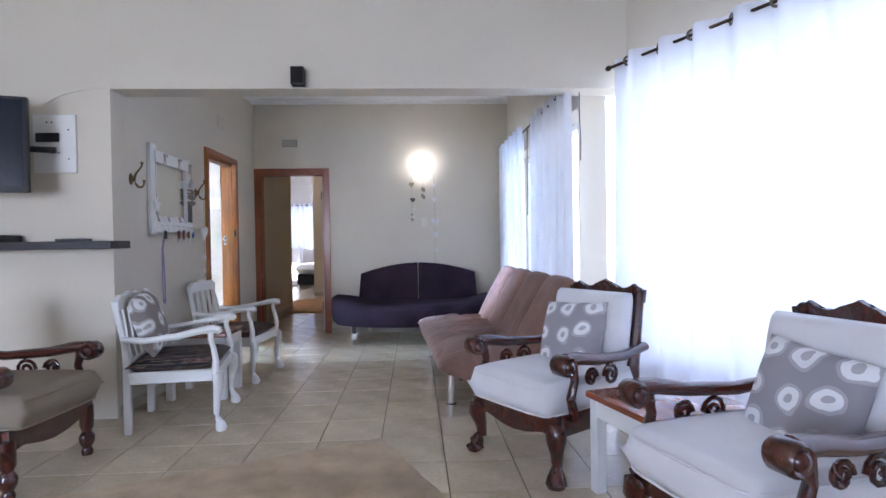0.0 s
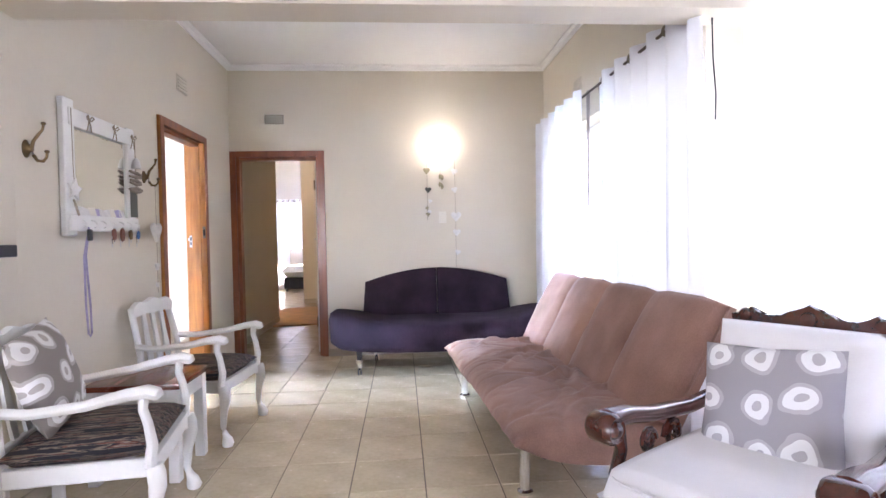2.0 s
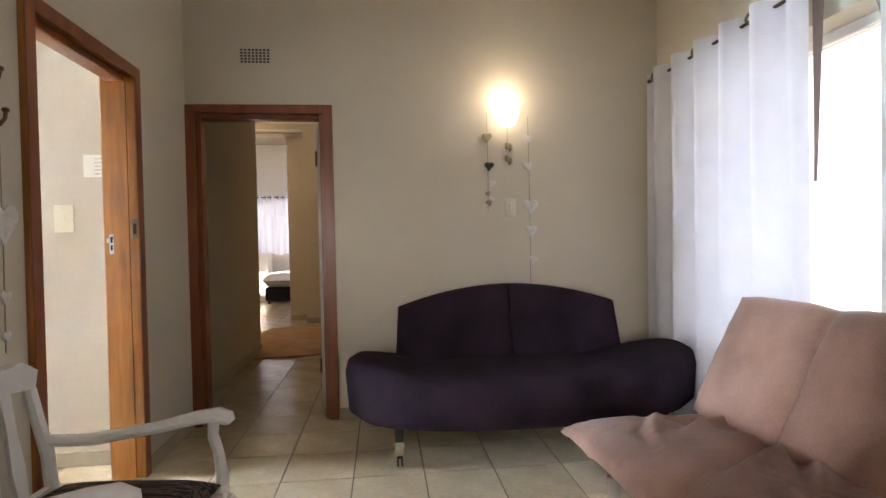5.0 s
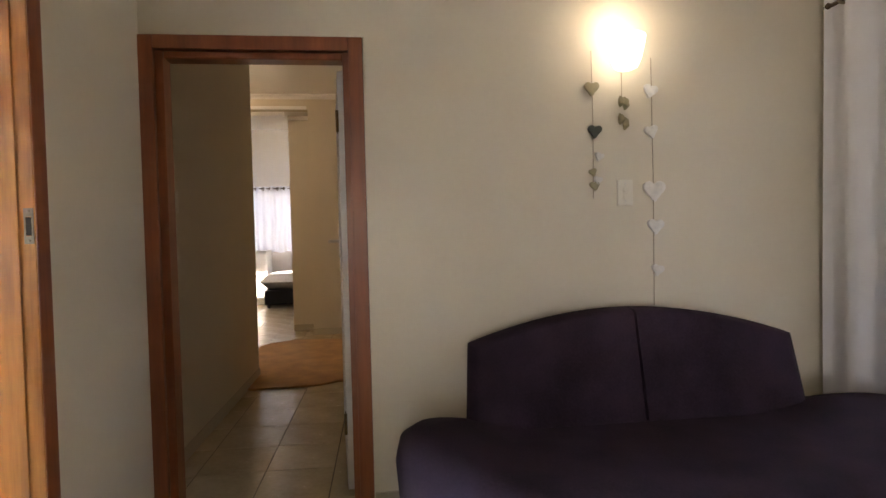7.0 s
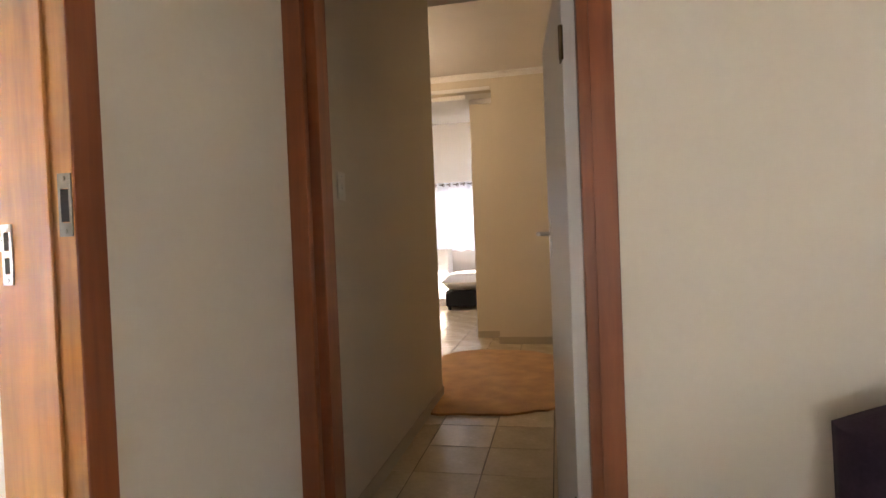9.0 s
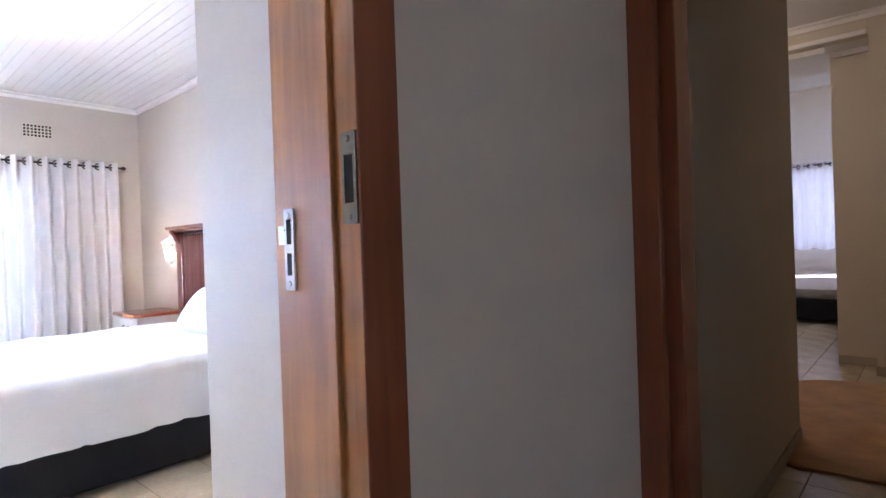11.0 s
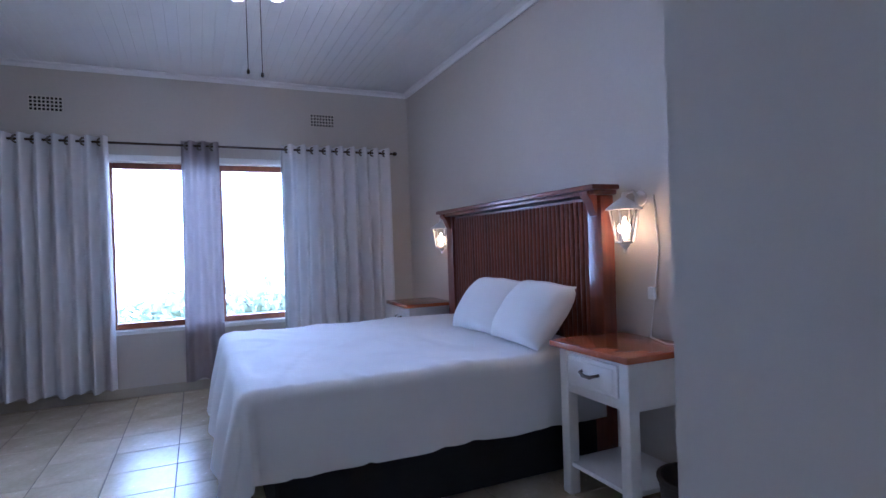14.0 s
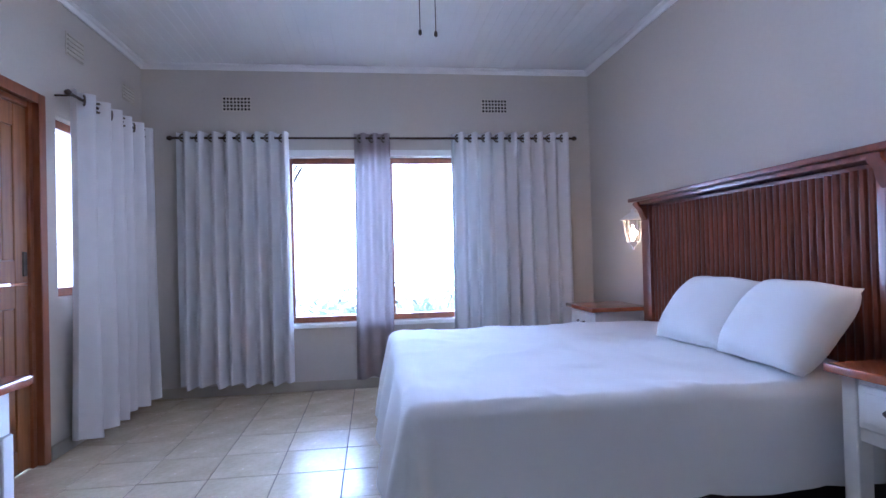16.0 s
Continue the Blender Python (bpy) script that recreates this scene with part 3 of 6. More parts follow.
air_vent(pose(-1.32, BACK, 2.39), 0.19, 0.095, 8, 5)
air_vent(pose(LX, 5.48, 2.41, 0, 0, 90), 0.19, 0.13, 8, 5, True, "beige painted slatted air vent")
air_vent(pose(RX, 5.55, 2.42, 0, 0, -90), 0.19, 0.12, 8, 5, True, "beige painted slatted air vent")
for y in (4.66, 6.80):
    air_vent(pose(BED_X, y, 2.36, 0, 0, 90), 0.22, 0.115, 8, 4)
air_vent(pose(-6.35, BED_S, 2.42, 0, 0, 180), 0.2, 0.14, 8, 5, True, "taupe painted slatted air vent")
air_vent(pose(-7.1, BED_S, 2.36, 0, 0, 180), 0.2, 0.12, 8, 5, True, "taupe painted slatted air vent")


def light_switch(m, rockers, label, w=0.075, h=0.118):
    ob = thing("light_switch", label, "light switch", m)
    bm = bmesh.new()
    box(bm, (-w / 2, -0.009, -h / 2), (w / 2, 0, h / 2), 0.003, None, 2)
    part("plate", bm, PLASTIC, ob)
    for k in range(rockers):
        z = (k - (rockers - 1) / 2) * 0.035
        bm = bmesh.new()
        box(bm, (-0.009, -0.014, z - 0.014), (0.009, -0.0092, z + 0.014), 0.002)
        part("rocker", bm, PLASTIC, ob)
    for z in (-h / 2 + 0.02, h / 2 - 0.02):
        bm = bmesh.new()
        box(bm, (-0.004, -0.0102, z - 0.0012), (0.004, -0.0092, z + 0.0012))
        part("screw", bm, STEEL, ob)
    return ob


light_switch(pose(0.345, BACK, 1.385), 2, "cream two-gang light switch on the wall below the lamp")
light_switch(pose(-2.21, STUB_Y, 1.331), 1, "cream light switch beside the bedroom doorway", 0.098, 0.147)
light_switch(pose(-1.885, 7.33, 1.425, 0, 0, 90), 1, "cream light switch on the hall wall")
light_switch(pose(-1.05, 11.2, 1.35), 1, "cream light switch on the hall's end wall")

notice = thing("notice", "small white printed notice fixed to the wall above the switch", "notice", pose(-2.052, STUB_Y, 1.61))
bm = bmesh.new()
box(bm, (-0.055, -0.003, -0.06), (0.055, -0.0004, 0.06), 0.0005)
part("sheet", bm, WHITE_PAINT, notice)
for k in range(5):
    bm = bmesh.new()
    box(bm, (0.0, -0.0036, 0.035 - 0.02 * k), (0.045 - 0.006 * (k % 3), -0.0031, 0.041 - 0.02 * k))
    part("line", bm, STEEL, notice)

# ---- curtains ----
def curtain_rod(m, length, drop, label):
    """A rod along local x at z 0, on brackets to a wall at y = drop."""
    ob = thing("curtain_rod", label, "curtain rod", m)
    bm = bmesh.new()
    tube(bm, [(0, 0, 0), (length, 0, 0)], 0.0095, 10)
    part("rod", bm, DARK_METAL, ob)
    for x in (0, length):
        bm = bmesh.new()
        s = -1 if x == 0 else 1
        lathe(bm, [(0.010, 0), (0.018, 0.008), (0.020, 0.02), (0.013, 0.036), (0.003, 0.042)], (0, 0, 0), 10, pose(x, 0, 0, 0, 90 * s))
        part("finial", bm, DARK_METAL, ob)
        bm = bmesh.new()
        tube(bm, [(x - s * 0.04, drop, 0), (x - s * 0.04, 0.0, 0)], 0.006, 8)
        part("bracket", bm, DARK_METAL, ob)
    return ob


def curtain(m, length, z0, z1, folds, depth, mat, label, seed=1, flare=0.02):
    """A hanging cloth along local x with rounded folds, held by eyelets on a rod at z = z1 - 0.045."""
    ob = thing("curtain", label, "curtain", m)
    rnd = random.Random(seed)
    bm = bmesh.new()
    nx, nz = folds * 12, 22
    ph = [rnd.uniform(-0.5, 0.5) for _ in range(folds + 2)]
    am = [rnd.uniform(0.7, 1.15) for _ in range(folds + 2)]
    grid = []
    for i in range(nx + 1):
        u = i / nx
        f = u * folds
        k = int(min(f, folds - 1))
        col = []
        for j in range(nz + 1):
            v = j / nz
            low = 1 - v
            a = depth * (1.0 + 0.25 * low) * (am[k] * (1 - (f - k)) + am[k + 1] * (f - k))
            y = a * math.sin(2 * math.pi * f + ph[k] * low * 0.9) + 0.012 * low * math.sin(5 * f + seed + 3 * v)
            x = length * u + (u - 0.5) * flare * low + 0.012 * low * math.sin(2.1 * f + seed) 
            z = z0 + (z1 - z0) * v
            if j == 0:
                z += 0.012 * math.sin(3.1 * f + seed)
            col.append(bm.verts.new((x, y, z)))
        grid.append(col)
    for i in range(nx):
        for j in range(nz):
            bm.faces.new((grid[i][j], grid[i + 1][j], grid[i + 1][j + 1], grid[i][j + 1]))
    cloth = part("cloth", bm, mat, ob, "", 0)
    cloth.data.polygons.foreach_set("use_smooth", [True] * len(cloth.data.polygons))
    for k in range(folds):
        x = length * (k + 0.5) / folds
        bm = bmesh.new()
        r0, r1 = 0.028, 0.008
        ring = []
        for a in range(14):
            ca, sa = math.cos(2 * math.pi * a / 14), math.sin(2 * math.pi * a / 14)
            ring.append([bm.verts.new(((r1 * math.cos(b)) * 0.8, (r0 + r1 * math.sin(b)) * ca, (r0 + r1 * math.sin(b)) * sa)) for b in (2 * math.pi * q / 6 for q in range(6))])
        for a in range(14):
            for q in range(6):
                bm.faces.new((ring[a][q], ring[(a + 1) % 14][q], ring[(a + 1) % 14][(q + 1) % 6], ring[a][(q + 1) % 6]))
        eye = part("eyelet", bm, OLD_STEEL, ob)
        eye.matrix_basis = pose(x, 0, z1 - 0.045, 0, 0, 55 if k % 2 else -55)
    return ob


# lounge east window: local x runs towards -y
ROD = 2.235
def east(y, z=0.0, x=1.335):
    return pose(x, y, z, 0, 0, -90)
curtain_rod(east(6.58, ROD), 2.86, 0.11, "dark metal curtain rod over the lounge window")
curtain(east(6.60, 0, 1.315), 1.45, 0.04, ROD + 0.045, 6, 0.052, CURTAIN, "white eyelet curtain hanging in soft folds", 3)
curtain(east(4.83), 1.33, 0.04, ROD + 0.045, 6, 0.042, CURTAIN, "white eyelet curtain hanging in soft folds", 5)
for y0, wide, taper, drop in ((5.19, 0.07, 0.9, 0.9), (4.83, -0.12, 1.0, 0.4)):
    lining = thing("curtain_lining", "taupe lining edge folded back from the white curtain", "curtain")
    bm = bmesh.new()
    cols = []
    for i in range(9):
        u = i / 8
        cols.append([bm.verts.new((1.365 + 0.008 * math.sin(u * 9), y0 - wide * u * (1 - taper * v), ROD + 0.04 - drop * v)) for v in (0, 0.12, 0.25, 0.4, 0.55, 0.7, 0.85, 0.98)])
    for a, b in zip(cols, cols[1:]):
        for k in range(7):
            bm.faces.new((a[k], a[k + 1], b[k + 1], b[k]))
    part("cloth", bm, TAUPE_SHEER, lining, "", 60)
cord = thing("cord", "thin dark pull cord hanging beside the lounge curtain", "cord")
bm = bmesh.new()
tube(bm, [(1.40, 3.53, 2.181), (1.40, 3.526, 1.995), (1.402, 3.509, 1.822), (1.40, 3.512, 1.699)], 0.004, 6)
part("strand", bm, DARK, cord)
# front angled window
FRONT = ANGLE_WALL @ pose(0, -0.13, 0)
curtain_rod(FRONT @ pose(0.02, 0, 2.31), 3.9, 0.12, "dark metal curtain rod over the front window")
curtain(FRONT @ pose(0.06, 0, 0), 3.7, 0.05, 2.355, 15, 0.05, CURTAIN, "wide white eyelet curtain glowing with daylight", 11)
# bedroom window: local x runs towards +y
def west(y, z=0.0, x=BED_X + 0.11):
    return pose(x, y, z, 0, 0, 90)
curtain_rod(west(4.19, 2.06), 3.26, 0.10, "thin dark curtain rod over the bedroom window")
curtain(west(4.22), 0.86, 0.10, 2.105, 8, 0.06, CREAM_CURTAIN, "off-white eyelet curtain drawn to the window's side", 21)
curtain(west(5.60), 0.29, 0.10, 2.10, 3, 0.03, TAUPE_SHEER, "narrow sheer taupe curtain in the window's middle", 23)
curtain(west(6.40), 1.02, 0.10, 2.105, 9, 0.06, CREAM_CURTAIN, "off-white eyelet curtain drawn to the window's side", 25)
curtain_rod(pose(-6.07, 4.04, 2.06, 0, 0, 180), 1.12, 0.10, "thin dark curtain rod over the side window")
curtain(pose(-6.13, 4.045, 0, 0, 0, 180), 1.03, 0.06, 2.105, 6, 0.055, CREAM_CURTAIN, "off-white eyelet curtain over the side window", 27)
# far bedroom
curtain_rod(pose(-3.85, 15.3, 2.2), 2.0, 0.09, "thin dark curtain rod over the far window")
curtain(pose(-3.8, 15.3, 0), 1.9, 0.95, 2.24, 14, 0.02, CURTAIN, "sheer white curtain over the far bedroom window", 31)


# ---- windows ----
def window(name, m, w, h, bars, mat, label):
    """A framed window in its local xz plane, from (0, 0)."""
    ob = thing(name, label, "window", m)
    ob["kind"] = "structure"
    bm = bmesh.new()
    f = 0.05
    for lo, hi in (((0, 0, 0), (f, 0.06, h)), ((w - f, 0, 0), (w, 0.06, h)), ((f, 0, 0), (w - f, 0.06, f)), ((f, 0, h - f), (w - f, 0.06, h))):
        box(bm, lo, hi, 0.004)
    part("window_frame", bm, mat, ob)
    edges = [f] + [w * b for b in bars] + [w - f]
    for b in bars:
        bm = bmesh.new()
        box(bm, (w * b - 0.025, 0.005, f), (w * b + 0.025, 0.055, h - f), 0.004)
        part("mullion", bm, mat, ob)
    for a, b in zip(edges, edges[1:]):
        bm = bmesh.new()
        box(bm, (a + 0.001, 0.028, f + 0.001), (b - 0.001, 0.032, h - f - 0.001))
        pane = part("pane", bm, GLASS, ob)
        pane.visible_shadow = False
    return ob


window("window_1", pose(RX + 0.15, 6.2, 0.4, 0, 0, -90), 2.56, 1.7, (0.6,), WHITE_PAINT, "white framed lounge window behind curtains")
window("window_2", ANGLE_WALL @ pose(0.03, 0.14, 0.4), 3.57, 1.8, (0.25, 0.5, 0.75), WHITE_PAINT, "white framed front window behind curtains")
window("window_3", pose(BED_X - 0.08, 5.03, 0.55, 0, 0, 90), 1.72, 1.38, (0.5,), FRAME_WOOD, "red-brown timber framed bedroom window, bright outside")
window("window_4", pose(-6.13, BED_S - 0.05, 0.9, 0, 0, 180), 0.92, 1.05, (0.5,), FRAME_WOOD, "timber framed side window behind a curtain")
# added window, out of view, where the south fill lamp stands
window("window_added_south", pose(-4.1, -3.6, 0.4), 2.3, 1.8, (0.33, 0.67), WHITE_PAINT, "white framed window added out of view for the south fill light")
window("window_5", pose(-3.7, 15.45, 0.95), 1.6, 1.2, (0.5,), FRAME_WOOD, "timber framed far bedroom window")
strip("window_sill", "white painted sill under the bedroom window", "window sill", [((BED_X - 0.06, 5.0, 0.515), (BED_X + 0.025, 6.78, 0.5485))], WHITE_PAINT)
strip("trim_window", "white painted band above the bedroom window", "trim", [((BED_X, 5.0, 1.932), (BED_X + 0.008, 6.78, 1.985))], WHITE_PAINT)

# ---- lounge furniture ----
# dark sofa
sofa = thing("sofa", "dark aubergine suede sofa with a curved seat and arched split back", "sofa", pose(0.255, 6.05, 0))
bm = bmesh.new()
n = 56
ring_profile = [(0.80, 0.20), (0.93, 0.215), (0.985, 0.26), (1.0, 0.32), (0.985, 0.385), (0.94, 0.425), (0.84, 0.445), (0.6, 0.45), (0.3, 0.452)]
rings = []
for r, z in ring_profile:
    ring = []
    for k in range(n):
        a = 2 * math.pi * k / n
        c, s = math.cos(a), math.sin(a)
        x = 1.005 * r * math.copysign(abs(c) ** 0.8, c)
        y = (0.44 if s < 0 else 0.46) * r * math.copysign(abs(s) ** 0.85, s)
        lift = 0.135 * max(0, abs(x) - 0.55) / 0.45 if z > 0.3 else 0
        ring.append(bm.verts.new((x, y, z + lift)))
    rings.append(ring)
for a, b in zip(rings, rings[1:]):
    for k in range(n):
        bm.faces.new((a[k], a[(k + 1) % n], b[(k + 1) % n], b[k]))
bm.faces.new(rings[-1]), bm.faces.new(rings[0][::-1])
part("seat", bm, AUBERGINE, sofa, "", 60)
for s in (-1, 1):
    bm = bmesh.new()
    m = 14
    outline = [(0.006, 0.40)] + [(0.006 + 0.69 * k / m, 0.885 - 0.125 * (k / m) ** 1.9) for k in range(m + 1)] + [(0.722, 0.40)]
    rows = []
    for y, grow in ((-0.075, 0.94), (-0.055, 0.985), (0.0, 1.0), (0.055, 0.985), (0.075, 0.94)):
        cx, cz = 0.36, 0.60
        rows.append([bm.verts.new((s * x * grow, y + 0.30 + (z - 0.45) * 0.22, cz + (z - cz) * grow)) for x, z in outline])
    k0 = len(outline)
    for a, b in zip(rows, rows[1:]):
        for k in range(k0):
            bm.faces.new((a[k], a[(k + 1) % k0], b[(k + 1) % k0], b[k]))
    bm.faces.new(rows[0][::-1]), bm.faces.new(rows[-1])
    part("backrest", bm, AUBERGINE, sofa, "", 50)
for x, y in ((-0.72, -0.25), (0.72, -0.25), (-0.6, 0.30), (0.6, 0.30)):
    bm = bmesh.new()
    box(bm, (x - 0.024, y - 0.01, 0.062), (x + 0.024, y - 0.004, 0.135), 0.002)
    leg = part("leg", bm, CHROME, sofa, "flat chrome leg on a caster")
    bm = bmesh.new()
    slab(bm, [(x - 0.02, 0.12), (x + 0.02, 0.12), (x + 0.028, 0.235), (x - 0.028, 0.235)], y - 0.0035, y + 0.012, "y", 0.002)
    part("bracket", bm, DARK, leg, "black steel bracket")
    bm = bmesh.new()
    for d in (-0.016, 0.006):
        lathe(bm, [(0.012, 0), (0.026, 0.001), (0.027, 0.009), (0.012, 0.010)], (0, 0, 0), 14, pose(x + d, y + 0.012, 0.027, 0, 90))
    tube(bm, [(x, y + 0.002, 0.08), (x, y + 0.006, 0.045)], 0.008, 8)
    part("caster", bm, DARK, leg)

# brown suede sofa bed
futon = thing("sofa_bed", "dusty brown suede sofa bed with four channelled back sections", "sofa", pose(0.80, 4.31, 0, 0, 0, 3.5))
LEN = 2.10


def puffed(bm, rows_fn, nl, nw):
    """A soft pad: rows_fn(u, v) gives its top and bottom points."""
    top, bot = [], []
    for i in range(nl + 1):
        a, b = [], []
        for j in range(nw + 1):
            p, q = rows_fn(i / nl, j / nw)
            a.append(bm.verts.new(p)), b.append(bm.verts.new(q))
        top.append(a), bot.append(b)
    for i in range(nl):
        for j in range(nw):
            bm.faces.new((top[i][j], top[i + 1][j], top[i + 1][j + 1], top[i][j + 1]))
            bm.faces.new((bot[i][j], bot[i][j + 1], bot[i + 1][j + 1], bot[i + 1][j]))
    for i in range(nl):
        for j in (0, nw):
            bm.faces.new((top[i][j], bot[i][j], bot[i + 1][j], top[i + 1][j]))
    for j in range(nw):
        for i in (0, nl):
            bm.faces.new((top[i][j], top[i][j + 1], bot[i][j + 1], bot[i][j]))


FOLDS = [(0.99, 0.90, 0.45, 0.80, 0.016), (0.99, 0.76, 0.30, 0.60, 0.020), (0.98, 0.72, 0.55, 0.50, 0.016), (0.99, 0.50, 0.40, 0.30, 0.018),
         (0.97, 0.47, 0.62, 0.24, 0.014), (0.99, 0.26, 0.50, 0.14, 0.014), (0.55, 0.95, 0.20, 0.70, 0.008), (0.50, 0.55, 0.12, 0.40, 0.010)]


def crease(u, v):
    """Long soft creases that run out from the back's foot across the seat."""
    h = 0.0
    for v0, u0, v1, u1, size in FOLDS:
        ax, ay, bx, by = v0 * 0.72, u0 * LEN, v1 * 0.72, u1 * LEN
        px, py = v * 0.72, u * LEN
        dx, dy = bx - ax, by - ay
        ll = dx * dx + dy * dy
        t = ((px - ax) * dx + (py - ay) * dy) / ll
        d = ((px - ax) * dy - (py - ay) * dx) / math.sqrt(ll) + 0.02 * math.sin(t * 5 + u0 * 9)
        fade = max(0.0, min(1.0, 3.5 * t + 0.9)) * max(0.0, min(1.0, 2.2 * (1.0 - t)))
        h += 1.7 * size * fade * (math.exp(-(d / 0.026) ** 2) - 0.75 * math.exp(-((d - 0.05) / 0.03) ** 2))
    return h


def seat_pad(u, v):
    y = (u - 0.5) * LEN
    x = -0.50 + 0.70 * v
    rim = (1 - abs(2 * u - 1) ** 9) * (1 - (1 - v) ** 5)
    soft = 0.016 * noise.noise(Vector((x * 2.2, y * 1.6, 1.0))) + 0.006 * noise.noise(Vector((x * 6, y * 4, 4.0)))
    for f, size in ((1.0, 0.011), (1.9, 0.006)):
        ridge = abs(noise.noise(Vector((x * 2.6 * f + y * 1.3 * f, y * 4.2 * f - x * 1.5, 8.0 + f))))
        soft -= size * max(0.0, 0.10 - ridge) / 0.10
    z = 0.30 + 0.115 * max(rim, 0) ** 0.5 + 0.012 * (1 - v) - 0.03 * v * v + soft + crease(u, v)
    return (x, y, z), (x + 0.05 * (1 - v), y * 0.985, 0.195 + 0.09 * (1 - v) ** 4)


def back_pad(u, v):
    y = (u - 0.5) * LEN
    seam = abs(math.sin(math.pi * 4 * u))
    rim = (1 - abs(2 * u - 1) ** 14) * (1 - v ** 9)
    soft = 0.012 * noise.noise(Vector((v * 2.0, y * 2.4, 3.0))) + 0.005 * noise.noise(Vector((v * 7, y * 7, 6.0)))
    out = 0.06 + 0.06 * (0.45 + 0.55 * min(seam * 1.6, 1.0) ** 0.5) * max(rim, 0) ** 0.5 + soft
    bx, bz = 0.205 + 0.265 * v, 0.35 + 0.505 * v
    lump = 0.014 * min(seam * 1.6, 1.0) * v ** 4
    return (bx - 0.89 * out, y, bz + 0.25 * out + lump), (bx + 0.035, y * 0.985, bz - 0.02)


bm = bmesh.new()
puffed(bm, seat_pad, 160, 52)
part("seat", bm, SUEDE, futon, "", 70)
bm = bmesh.new()
puffed(bm, back_pad, 128, 26)
part("backrest", bm, SUEDE, futon, "", 70)
for x, y in ((-0.39, 0.77), (-0.39, -0.80), (0.25, 0.77), (0.25, -0.80)):
    bm = bmesh.new()
    lathe(bm, [(0.036, 0), (0.037, 0.012), (0.024, 0.02), (0.026, 0.215)], (x, y, 0), 16)
    part("leg", bm, CHROME, futon, "satin silver tapered leg")
bm = bmesh.new()
tube(bm, [(-0.34, -0.95, 0.225), (-0.34, 0.95, 0.225)], 0.018, 8)
tube(bm, [(0.15, -0.95, 0.215), (0.15, 0.95, 0.215)], 0.018, 8)
part("frame", bm, DARK, futon)
# piping cord of the back's near end
bm = bmesh.new()
tube(bm, [(0.19 + 0.27 * k / 12, -LEN / 2 - 0.004, 0.38 + 0.47 * k / 12) for k in range(13)], 0.006, 6)
part("piping", bm, SUEDE, futon)


def cabriole(bm, x, y, h, r, fx, fy, seg=10):
    """A leg that bows out at the knee and ends in a claw foot."""
    prof = [(0.0, 1.25, 1.0), (0.018, 1.5, 1.15), (0.045, 1.25, 0.9), (0.08, 0.75, 0.4), (0.30, 0.72, 0.05), (0.55, 0.95, 0.25), (0.78, 1.4, 0.75), (0.92, 1.5, 0.6), (1.0, 1.4, 0.3)]
    tube(bm, [(x + fx * o * r * 1.1, y + fy * o * r * 1.1, h * f if f > 0.1 else f * 1.0) for f, _, o in prof], [r * s for _, s, _ in prof], seg)


